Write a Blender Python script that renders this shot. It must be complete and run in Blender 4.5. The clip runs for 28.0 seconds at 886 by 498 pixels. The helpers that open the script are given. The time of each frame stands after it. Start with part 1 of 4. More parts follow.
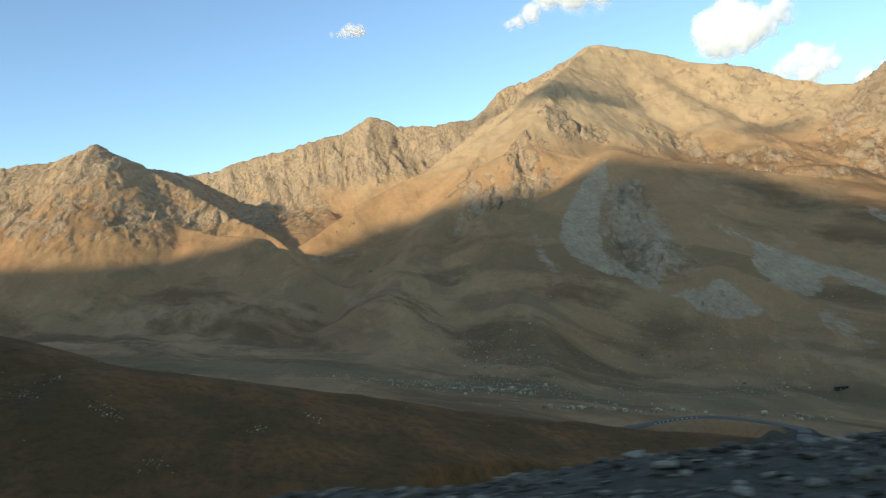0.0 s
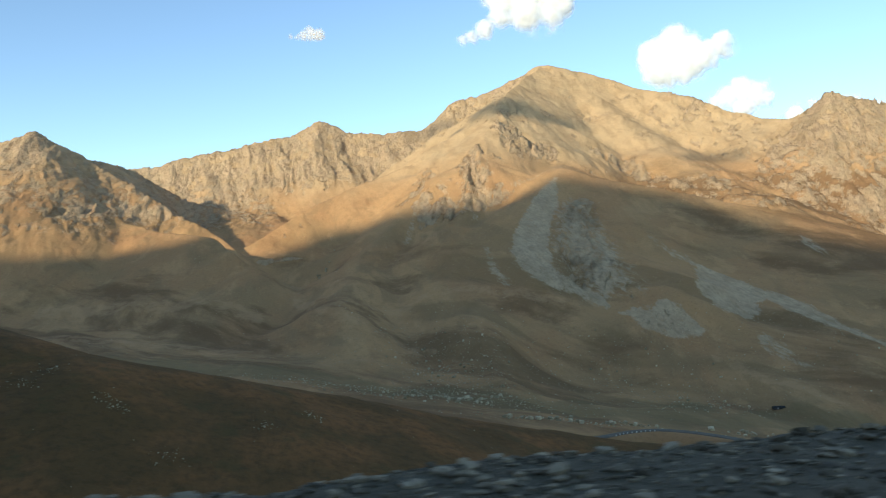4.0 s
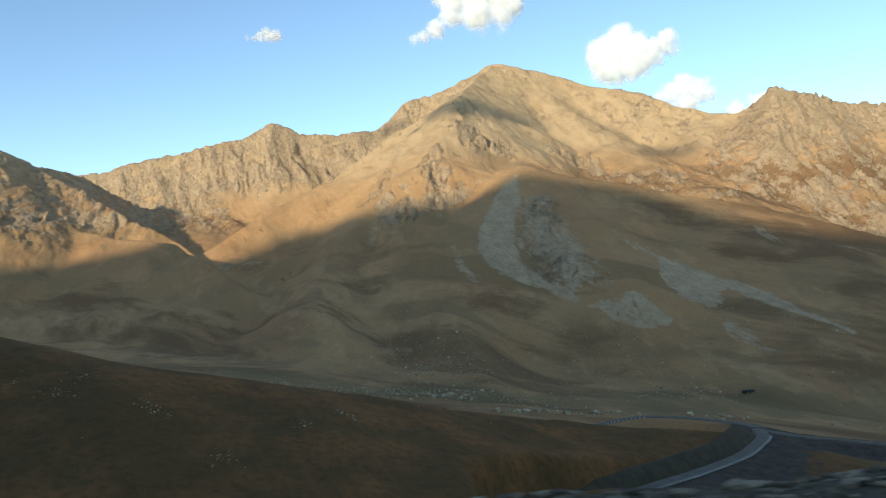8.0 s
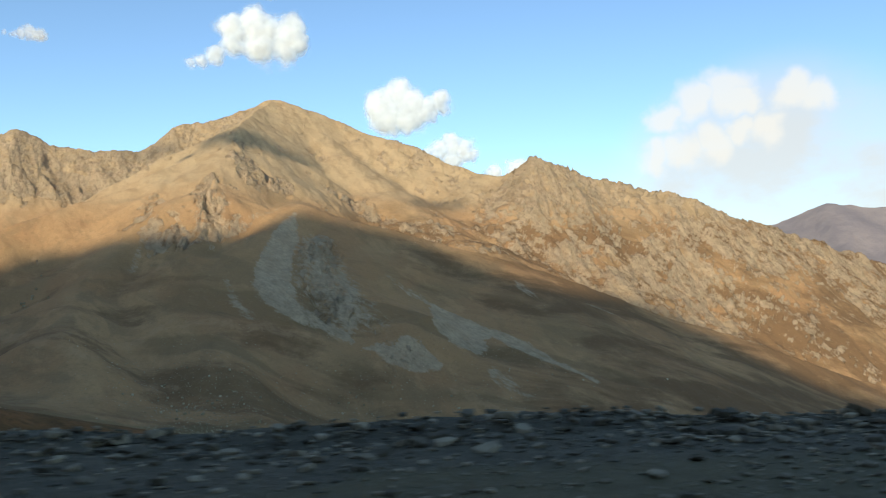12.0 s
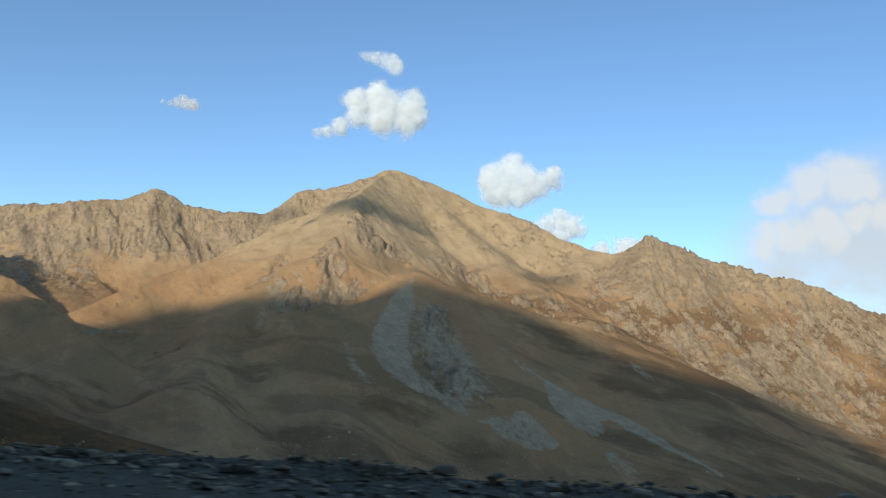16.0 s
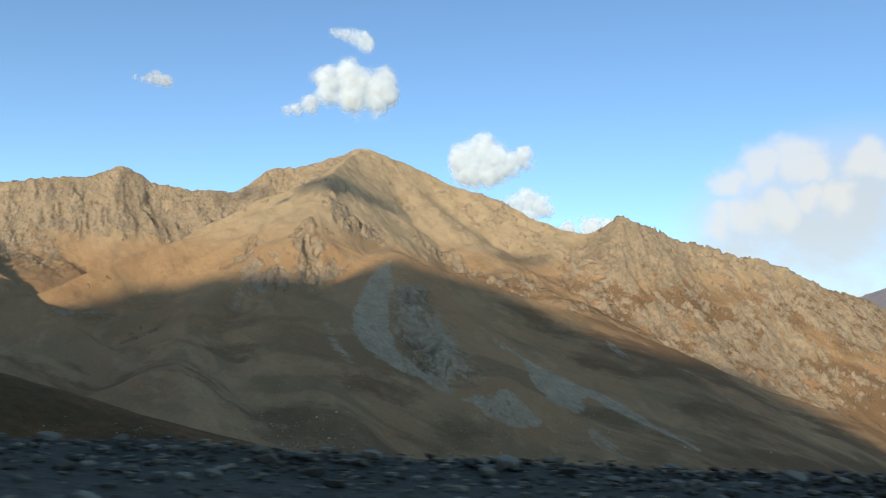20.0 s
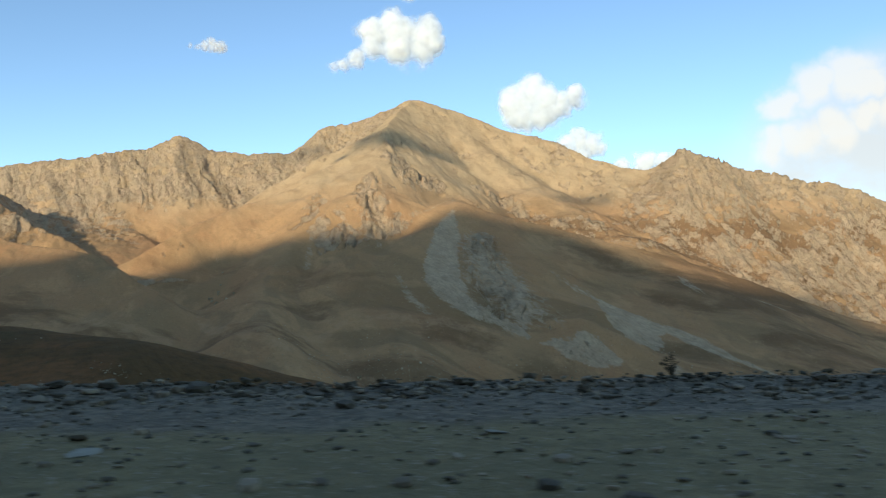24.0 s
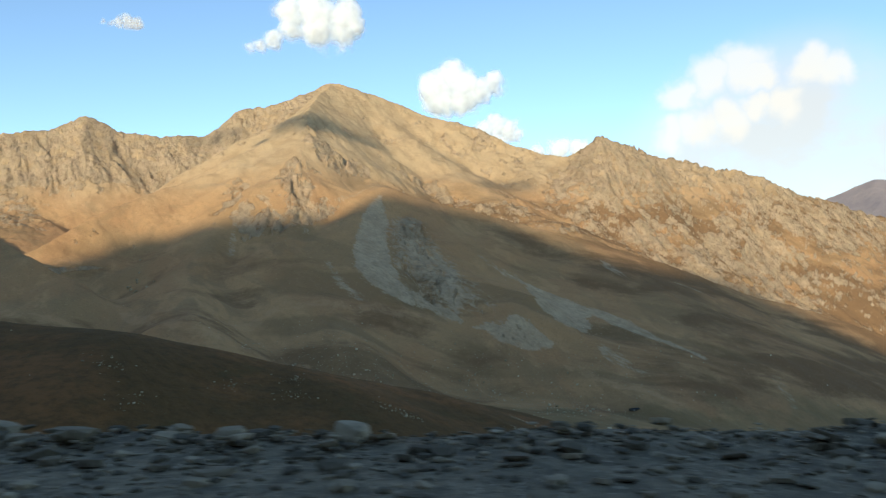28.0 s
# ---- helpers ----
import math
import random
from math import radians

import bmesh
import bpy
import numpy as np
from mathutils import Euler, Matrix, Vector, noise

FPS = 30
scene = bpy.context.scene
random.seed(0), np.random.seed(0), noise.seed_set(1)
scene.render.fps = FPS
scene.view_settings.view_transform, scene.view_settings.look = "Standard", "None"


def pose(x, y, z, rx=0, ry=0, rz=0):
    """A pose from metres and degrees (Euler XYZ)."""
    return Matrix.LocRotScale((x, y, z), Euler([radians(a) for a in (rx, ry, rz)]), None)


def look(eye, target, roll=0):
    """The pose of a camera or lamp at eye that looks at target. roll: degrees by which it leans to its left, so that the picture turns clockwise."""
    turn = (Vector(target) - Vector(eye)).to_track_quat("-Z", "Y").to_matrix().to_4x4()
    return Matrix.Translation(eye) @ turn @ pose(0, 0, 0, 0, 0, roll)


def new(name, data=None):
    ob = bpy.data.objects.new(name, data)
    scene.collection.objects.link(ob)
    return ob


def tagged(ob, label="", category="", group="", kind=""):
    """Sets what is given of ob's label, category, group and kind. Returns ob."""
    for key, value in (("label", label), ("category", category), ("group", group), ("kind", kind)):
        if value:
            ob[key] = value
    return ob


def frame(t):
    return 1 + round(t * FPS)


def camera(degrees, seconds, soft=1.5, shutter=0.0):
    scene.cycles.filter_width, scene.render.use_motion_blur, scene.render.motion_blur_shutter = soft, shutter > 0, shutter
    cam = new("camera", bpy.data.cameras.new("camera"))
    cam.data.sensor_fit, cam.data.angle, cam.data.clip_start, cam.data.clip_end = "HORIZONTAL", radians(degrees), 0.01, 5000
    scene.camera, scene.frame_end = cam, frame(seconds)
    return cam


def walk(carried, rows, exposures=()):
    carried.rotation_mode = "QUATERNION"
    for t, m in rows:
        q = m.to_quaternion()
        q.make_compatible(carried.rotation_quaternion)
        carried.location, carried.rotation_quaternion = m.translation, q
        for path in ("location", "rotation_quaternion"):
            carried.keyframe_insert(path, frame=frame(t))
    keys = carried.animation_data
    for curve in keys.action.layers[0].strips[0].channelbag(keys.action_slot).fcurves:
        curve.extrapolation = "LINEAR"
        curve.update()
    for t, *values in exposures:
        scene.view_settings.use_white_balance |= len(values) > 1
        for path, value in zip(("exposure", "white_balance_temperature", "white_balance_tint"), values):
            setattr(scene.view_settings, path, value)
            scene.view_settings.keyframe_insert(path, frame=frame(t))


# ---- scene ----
cam = camera(60.5, 28.0, soft=1.2, shutter=0.2)
# seconds, x, y, z of the eye, yaw to the left of +y, pitch up, roll (degrees)
PATH = [
    (0, 0.00, 0.00, 0.00, 0.00, 1.00, -4.55),
    (0.5, -4.63, -1.07, 0.00, -0.14, 1.75, 0.36),
    (1, -9.26, -2.12, 0.00, -0.25, 2.46, -0.75),
    (1.5, -13.90, -3.16, 0.00, -1.22, 2.46, 0.19),
    (2, -18.56, -4.15, 0.00, -2.24, 1.50, 1.48),
    (2.5, -23.24, -5.11, 0.00, -3.20, 1.36, 1.84),
    (3, -27.95, -6.01, -0.00, -4.23, 1.45, 1.28),
    (3.5, -32.69, -6.84, -0.00, -4.86, 1.64, -0.37),
    (5.5, -52.09, -9.29, -0.00, -5.08, 0.98, -3.89),
    (6, -57.08, -9.62, -0.00, -5.13, 1.27, -4.15),
    (6.5, -62.13, -9.82, -0.00, -5.82, 1.30, -3.09),
    (7, -67.26, -9.88, -0.00, -6.93, 1.05, -2.66),
    (7.5, -72.45, -9.78, -0.00, -7.82, 1.05, -3.23),
    (8, -77.72, -9.54, -0.00, -9.12, 1.28, -3.54),
    (8.5, -83.04, -9.16, -0.00, -10.77, 1.73, -3.06),
    (9, -88.41, -8.66, -0.00, -12.76, 2.22, -0.74),
    (9.5, -93.83, -8.04, -0.00, -13.67, 2.21, -0.37),
    (10, -99.28, -7.31, -0.00, -14.92, 2.48, -3.01),
    (10.5, -104.75, -6.49, -0.00, -19.13, 2.57, -0.73),
    (11, -110.24, -5.58, -0.00, -22.90, 2.49, -0.22),
    (11.5, -115.73, -4.59, -0.00, -27.52, 3.89, -0.09),
    (13.5, -137.61, -0.08, -0.00, -25.89, 3.71, 0.62),
    (14, -143.01, 1.14, -0.00, -21.40, 5.71, 0.45),
    (14.5, -148.37, 2.39, -0.00, -20.46, 6.42, 0.79),
    (15, -153.68, 3.65, -0.00, -19.99, 7.08, 2.62),
    (15.5, -158.94, 4.93, -0.00, -19.90, 7.96, 3.08),
    (16, -164.16, 6.23, -0.00, -20.02, 8.98, 3.87),
    (16.5, -169.33, 7.56, -0.00, -20.45, 8.86, 4.84),
    (17, -174.46, 8.91, 0.00, -21.11, 8.26, 5.21),
    (17.5, -179.53, 10.29, 0.00, -21.86, 7.57, 5.93),
    (18, -184.56, 11.70, 0.00, -22.32, 7.91, 4.32),
    (18.5, -189.53, 13.14, 0.00, -22.40, 8.43, 3.28),
    (19, -194.46, 14.61, 0.00, -22.62, 8.66, 2.06),
    (19.5, -199.34, 16.11, 0.00, -22.85, 7.49, 3.08),
    (20, -204.16, 17.65, 0.00, -23.18, 7.56, 3.52),
    (20.5, -208.94, 19.22, 0.00, -20.28, 6.58, -0.05),
    (21, -213.66, 20.83, 0.00, -18.26, 3.05, -4.99),
    (21.5, -218.33, 22.48, 0.00, -17.71, 2.26, -2.37),
    (23.5, -236.56, 29.41, 0.00, -18.34, 2.64, 1.24),
    (24, -241.02, 31.21, 0.00, -19.69, 3.53, -0.02),
    (24.5, -245.46, 33.04, 0.00, -21.78, 3.71, 0.77),
    (25, -249.86, 34.88, 0.00, -23.06, 3.63, 0.36),
    (25.5, -254.25, 36.74, 0.00, -24.29, 3.18, 0.07),
    (26, -258.61, 38.62, 0.00, -25.71, 2.80, -1.06),
    (26.5, -262.97, 40.51, 0.00, -27.69, 0.61, -1.35),
    (27, -267.31, 42.40, 0.00, -27.82, 0.34, -2.16),
    (27.5, -271.64, 44.30, -0.00, -26.19, 0.39, -3.67),
    (28, -275.97, 46.21, -0.00, -26.41, 2.40, -0.63),
]


def eye_pose(x, y, z, yaw, pitch, roll):
    """The camera's pose from its yaw, pitch and roll."""
    return pose(x, y, z, 0, 0, yaw) @ pose(0, 0, 0, 90 + pitch) @ pose(0, 0, 0, 0, 0, roll)


# seconds, stops, white balance: the clip's camera darkens and cools a little between 14 and 20 s
EXPOSURES = [(t, stops - 0.07, kelvin, 6) for t, stops, kelvin in ((0.0, 0.86, 7250), (1.0, 0.8, 7200), (2.0, 0.96, 7350), (5.8, 0.98, 7350), (7.0, 1.08, 7500), (8.0, 0.85, 7300), (9.0, 0.76, 7150), (10.0, 0.82, 7150), (12.0, 0.68, 7050), (13.5, 0.66, 6950), (14.5, 0.54, 6700),
                                                            (16.0, 0.4, 6450), (17.3, 0.48, 6600), (18.2, 0.5, 6600), (19.0, 0.38, 6400), (20.0, 0.5, 6600), (20.5, 0.58, 6800), (21.2, 0.72, 7050), (24.0, 0.7, 7050), (25.0, 0.68, 7000), (26.0, 0.76, 7100), (27.0, 0.98, 7500), (28.0, 0.78, 7150))]
walk(cam, [(t, eye_pose(*row)) for t, *row in PATH], EXPOSURES)

# ---- sky and sun ----
SUN_ELEVATION = 15.0
SUN_WAY = Vector((0.66, 0.75, 0.0)).normalized()      # the way the light travels, seen from above
SUN_DIR = Vector((SUN_WAY.x, SUN_WAY.y, -math.tan(radians(SUN_ELEVATION)))).normalized()
SUN_TAN = math.tan(radians(SUN_ELEVATION))

world = bpy.data.worlds.new("sky")
scene.world = world
world.use_nodes = True
wn, wl = world.node_tree.nodes, world.node_tree.links
wn.clear()
sky = wn.new("ShaderNodeTexSky")
sky.sky_type, sky.sun_disc = "NISHITA", False
sky.sun_elevation = radians(SUN_ELEVATION)
sky.sun_rotation = math.atan2(-SUN_WAY.x, -SUN_WAY.y)
sky.altitude, sky.air_density, sky.dust_density, sky.ozone_density = 2200, 1.0, 1.1, 1.6
background = wn.new("ShaderNodeBackground")
background.inputs["Strength"].default_value = 0.15
world_out = wn.new("ShaderNodeOutputWorld")
# a bank of thin cloud low in the east
coords, toward, bank = wn.new("ShaderNodeTexCoord"), wn.new("ShaderNodeVectorMath"), wn.new("ShaderNodeMapRange")
toward.operation = "DOT_PRODUCT"
toward.inputs[1].default_value = Vector((0.782, 0.62, 0.06)).normalized()
bank.interpolation_type = "SMOOTHSTEP"
bank.inputs["From Min"].default_value, bank.inputs["From Max"].default_value = 0.968, 0.99
billows, cover, veil, whiten = wn.new("ShaderNodeTexNoise"), wn.new("ShaderNodeMapRange"), wn.new("ShaderNodeMath"), wn.new("ShaderNodeMix")
stretch = wn.new("ShaderNodeMapping")
stretch.inputs["Scale"].default_value = (1.0, 1.0, 1.7)
wl.new(coords.outputs["Generated"], stretch.inputs["Vector"])
wl.new(stretch.outputs[0], billows.inputs["Vector"])
billows.inputs["Scale"].default_value, billows.inputs["Detail"].default_value, billows.inputs["Roughness"].default_value = 9.0, 7.0, 0.55
cover.interpolation_type = "SMOOTHSTEP"
cover.inputs["From Min"].default_value, cover.inputs["From Max"].default_value = 0.30, 0.62
cover.inputs["To Min"].default_value, cover.inputs["To Max"].default_value = 0.5, 0.85
veil.operation = "MULTIPLY"
whiten.data_type = "RGBA"
whiten.inputs[7].default_value = (3.35, 3.45, 3.55, 1)
wl.new(coords.outputs["Generated"], toward.inputs[0])
wl.new(toward.outputs["Value"], bank.inputs["Value"])
wl.new(billows.outputs["Fac"], cover.inputs["Value"])
wl.new(bank.outputs["Result"], veil.inputs[0])
wl.new(cover.outputs["Result"], veil.inputs[1])
wl.new(veil.outputs[0], whiten.inputs[0])
# heaped clouds in the bank: the way to each, and its angular size
PUFFS = [(0.676, 0.701, 0.226, 0.0246), (0.698, 0.673, 0.245, 0.0327), (0.721, 0.644, 0.256, 0.0327), (0.737, 0.632, 0.24, 0.0213), (0.77, 0.59, 0.244, 0.0262), (0.784, 0.573, 0.239, 0.0246), (0.676, 0.715, 0.178, 0.0262),
         (0.698, 0.691, 0.185, 0.0278), (0.741, 0.64, 0.205, 0.0196), (0.759, 0.618, 0.207, 0.0246), (0.721, 0.665, 0.192, 0.0278)]
curl, shift, aimed = wn.new("ShaderNodeTexNoise"), wn.new("ShaderNodeVectorMath"), wn.new("ShaderNodeVectorMath")
curl.inputs["Scale"].default_value, curl.inputs["Detail"].default_value = 26.0, 5.0
shift.operation, shift.inputs["Scale"].default_value = "SCALE", 0.05
wl.new(coords.outputs["Generated"], curl.inputs["Vector"])
wl.new(curl.outputs["Color"], shift.inputs[0])
wl.new(coords.outputs["Generated"], aimed.inputs[0])
wl.new(shift.outputs[0], aimed.inputs[1])
heaped = None
for px, py, pz, size in PUFFS:
    gap, rim = wn.new("ShaderNodeVectorMath"), wn.new("ShaderNodeMapRange")
    gap.operation = "DISTANCE"
    gap.inputs[1].default_value = (px + 0.025, py + 0.025, pz + 0.025)
    rim.interpolation_type = "SMOOTHSTEP"
    rim.inputs["From Min"].default_value, rim.inputs["From Max"].default_value = size * 1.15, size * 0.45
    wl.new(aimed.outputs[0], gap.inputs[0])
    wl.new(gap.outputs["Value"], rim.inputs["Value"])
    if heaped is None:
        heaped = rim.outputs["Result"]
    else:
        both = wn.new("ShaderNodeMath")
        both.operation = "MAXIMUM"
        wl.new(heaped, both.inputs[0])
        wl.new(rim.outputs["Result"], both.inputs[1])
        heaped = both.outputs[0]
soften, puff = wn.new("ShaderNodeMath"), wn.new("ShaderNodeMix")
soften.operation, soften.inputs[1].default_value = "MULTIPLY", 0.72
wl.new(heaped, soften.inputs[0])
puff.data_type = "RGBA"
puff.inputs[7].default_value = (4.2, 4.2, 4.2, 1)
wl.new(soften.outputs[0], puff.inputs[0])
wl.new(whiten.outputs[2], puff.inputs[6])
clear = wn.new("ShaderNodeMix")
clear.data_type, clear.blend_type = "RGBA", "MULTIPLY"
clear.inputs[0].default_value = 1.0
clear.inputs[7].default_value = (0.865, 0.99, 1.08, 1)
wl.new(sky.outputs["Color"], clear.inputs[6])
wl.new(clear.outputs[2], whiten.inputs[6])
wl.new(puff.outputs[2], background.inputs["Color"])
wl.new(background.outputs["Background"], world_out.inputs["Surface"])

sun = new("sun", bpy.data.lights.new("sun", "SUN"))
sun.data.energy, sun.data.angle, sun.data.color = 2.35, radians(1.5), (1.0, 0.96, 0.86)
sun.matrix_world = look((0, 0, 0), SUN_DIR)
sun.location = (-1500, -1500, 1500)

# ---- small tools ----
def hash_grid(ix, iy, seed):
    """A steady pseudo-random value in 0..1 for whole-number cells."""
    n = (ix.astype(np.int64) * 374761393 + iy.astype(np.int64) * 668265263 + seed * 974634599) & 0x7FFFFFFF
    n = ((n ^ (n >> 13)) * 1274126177) & 0x7FFFFFFF
    n = n ^ (n >> 16)
    return (n & 0xFFFF) / 65535.0


def value_noise(x, y, seed=0):
    """Smooth noise in -1..1 over arrays."""
    ix, iy = np.floor(x), np.floor(y)
    fx, fy = x - ix, y - iy
    fx, fy = fx * fx * fx * (fx * (fx * 6 - 15) + 10), fy * fy * fy * (fy * (fy * 6 - 15) + 10)
    a, b = hash_grid(ix, iy, seed), hash_grid(ix + 1, iy, seed)
    c, d = hash_grid(ix, iy + 1, seed), hash_grid(ix + 1, iy + 1, seed)
    return 2 * ((a * (1 - fx) + b * fx) * (1 - fy) + (c * (1 - fx) + d * fx) * fy) - 1


def fbm(x, y, size, octaves=4, seed=0, gain=0.5):
    total, amp, norm = np.zeros_like(x), 1.0, 0.0
    for n in range(octaves):
        ca, sa = math.cos(0.7 * n), math.sin(0.7 * n)
        total += amp * value_noise((ca * x - sa * y) / size + 17.3 * n, (sa * x + ca * y) / size - 9.1 * n, seed + n)
        norm += amp
        amp *= gain
        size *= 0.47
    return total / norm


def ridged(x, y, size, octaves=4, seed=0):
    total, amp, norm = np.zeros_like(x), 1.0, 0.0
    for n in range(octaves):
        ca, sa = math.cos(0.9 * n), math.sin(0.9 * n)
        v = value_noise((ca * x - sa * y) / size + 5.7 * n, (sa * x + ca * y) / size + 3.3 * n, seed + n)
        total += amp * (0.75 - np.abs(v) * 2)
        norm += amp
        amp *= 0.5
        size *= 0.47
    return total / norm


def blocks(x, y, size, seed=0):
    """Broken faces: cells, each with a height and a tilt of its own, about -1..1."""
    x, y = x / size, y / size
    ix, iy = np.floor(x), np.floor(y)
    best, value = np.full(x.shape, 9.0), np.zeros_like(x)
    for ox in (-1, 0, 1):
        for oy in (-1, 0, 1):
            cx, cy = ix + ox, iy + oy
            dx, dy = x - cx - hash_grid(cx, cy, seed), y - cy - hash_grid(cx, cy, seed + 1)
            d = dx * dx + dy * dy
            near = d < best
            best = np.where(near, d, best)
            v = hash_grid(cx, cy, seed + 2) * 1.4 - 0.7 + (hash_grid(cx, cy, seed + 3) - 0.5) * dx + (hash_grid(cx, cy, seed + 4) - 0.5) * dy
            value = np.where(near, v, value)
    return value


def smooth(a, b, v):
    t = np.clip((v - a) / (b - a), 0, 1)
    return t * t * (3 - 2 * t)


def to_line(x, y, line):
    """Distance from points to a polyline, the height on it at the nearest place, how far along it lies, and the side (+1 left of its run, -1 right)."""
    best = np.full(x.shape, 1e9)
    height, along, side, weight = np.zeros_like(x), np.zeros_like(x), np.zeros_like(x), np.full(x.shape, 1e-30)
    run = 0.0
    for (ax, ay, az), (bx, by, bz) in zip(line[:-1], line[1:]):
        dx, dy = bx - ax, by - ay
        size = math.hypot(dx, dy)
        t = np.clip(((x - ax) * dx + (y - ay) * dy) / size ** 2, 0, 1)
        d = np.hypot(x - ax - t * dx, y - ay - t * dy)
        near = d < best
        best = np.where(near, d, best)
        height = np.where(near, az + t * (bz - az), height)
        along = np.where(near, run + t * size, along)
        w = (d / 100 + 0.05) ** -10.0
        side += w * np.clip((dx * (y - ay) - dy * (x - ax)) / size / (d + 1e-6), -1, 1)
        weight += w
        run += size
    return best, height, along, side / weight


# ---- the lie of the land: crests as lines of (x, y, height), with the steepness of their flanks ----
CREST_WEST = [(-2600, 2000, 420), (-1500, 1960, 330), (-1036, 2037, 351), (-909, 2037, 379), (-830, 2120, 335), (-736, 2280, 314), (-620, 2360, 240), (-500, 2400, 200)]
RIB_WEST = [(-900, 2000, 345), (-760, 1905, 182), (-670, 1870, 153), (-607, 1825, 126), (-534, 1770, 110), (-457, 1700, 92), (-376, 1640, 80), (-323, 1580, 54), (-274, 1530, 23)]
RIB_WEST_BACK = [(-800, 2075, 322), (-735, 2050, 286), (-690, 2030, 258), (-605, 1985, 207), (-535, 1930, 165), (-478, 1890, 136), (-420, 1850, 100), (-350, 1790, 60)]
FOOT_WEST = [(-1500, 1960, 325), (-1620, 1680, 150), (-1700, 1400, 20), (-1750, 1150, -50)]
CREST_BACK = [(-2400, 2900, 470), (-1100, 2760, 400), (-792, 2700, 393), (-696, 2700, 422), (-505, 2720, 446), (-400, 2730, 477), (-300, 2735, 500), (-221, 2735, 542),
              (-128, 2730, 502), (0, 2720, 486), (135, 2700, 502), (194, 2690, 530), (250, 2680, 582), (400, 2655, 622), (465, 2620, 653), (580, 2597, 700)]
CREST_MAIN = [(580, 2597, 700), (683, 2560, 667), (819, 2450, 595), (922, 2270, 520), (980, 2150, 451), (1030, 2030, 395), (1080, 1950, 374)]
CREST_EAST = [(1080, 1950, 374), (1110, 1870, 398), (1132, 1838, 418), (1160, 1825, 408), (1210, 1805, 391), (1316, 1790, 366), (1400, 1740, 344), (1526, 1690, 321), (1607, 1640, 290), (1674, 1600, 246), (1787, 1560, 226), (2300, 1500, 110), (3200, 1400, -60)]
SPUR_WEST = [(580, 2597, 700), (430, 2360, 575), (330, 2154, 487), (240, 2110, 408), (147, 2090, 350), (50, 2050, 285), (-105, 2000, 219), (-210, 1950, 158), (-287, 1900, 104), (-380, 1840, 50)]
RIB_MIDDLE = [(330, 2154, 487), (204, 1804, 266), (152, 1580, 84), (127, 1335, -40), (120, 1080, -122), (120, 936, -160)]
RIB_KNOB = [(147, 2090, 350), (98, 1950, 262), (20, 1760, 130), (-60, 1550, 20), (-90, 1300, -50), (-70, 1110, -128)]
SPUR_FRONT = [(580, 2597, 700), (485, 2250, 448), (430, 1900, 264), (400, 1718, 221), (380, 1560, 100), (430, 1380, 22), (492, 1225, -25), (530, 1100, -105), (510, 930, -185)]
SPUR_EAST = [(400, 1718, 221), (480, 1680, 196), (580, 1640, 168), (800, 1500, 95), (1000, 1390, 25), (1200, 1270, -60), (1450, 1120, -160), (1800, 980, -260)]
RIB_EAST = [(1132, 1838, 415), (1140, 1740, 270), (1155, 1640, 140), (1165, 1545, 50), (1230, 1430, -40)]
RIB_FAR_EAST = [(1526, 1690, 321), (1570, 1560, 150), (1640, 1440, 0), (1750, 1290, -130)]
RIB_FACE = [(683, 2560, 660), (745, 2290, 470), (775, 2020, 318), (790, 1820, 225), (800, 1660, 150)]
# rock outcrops on the grass slopes: x, y, reach
OUTCROPS = [(109, 2033, 34), (95, 1909, 40), (66, 1833, 34), (39, 1818, 26), (201, 1830, 40), (200, 1752, 42), (193, 1697, 44), (175, 1672, 34), (137, 1640, 30), (113, 1698, 26), (310, 1882, 30), (297, 1956, 30),
            (329, 1965, 36), (347, 1914, 34), (366, 1903, 36), (411, 1907, 34), (571, 2203, 40), (633, 2287, 44), (576, 1994, 40), (628, 1986, 46), (663, 1912, 44), (681, 1844, 44), (708, 1765, 40), (777, 1725, 44), (801, 1561, 34), (851, 1554, 40),
            (-580, 1938, 40), (-710, 1840, 34), (-697, 1874, 40)]
# low moraine ridges on the valley's side, with grass-bare crests
MORAINES = [[(-643, 1439, 0), (-544, 1423, 0), (-396, 1395, 0), (-306, 1374, 0), (-247, 1351, 0)], [(-185, 1437, 0), (-128, 1283, 0), (-91, 1232, 0), (-48, 1203, 0), (-5, 1190, 0), (43, 1154, 0)], [(-128, 1268, 0), (-53, 1317, 0), (50, 1360, 0), (129, 1330, 0), (202, 1293, 0), (272, 1254, 0)], [(-700, 1250, 0), (-250, 1180, 0)], [(452, 1058, 0), (483, 981, 0), (551, 907, 0)]]
VALLEY = [(-3500, 1400, 120), (-900, 1150, -70), (-300, 1010, -118), (120, 900, -162), (468, 860, -202), (900, 780, -255), (1500, 680, -330), (4500, 300, -520)]
HILL = [(-900, 720, -10), (-520, 650, -34), (-385, 560, -24), (-319, 460, -15), (-254, 405, -21), (-188, 390, -37), (-123, 411, -54.5), (-57, 446, -73), (8, 478, -96), (74, 492, -111), (139, 488, -121), (187, 470, -126)]
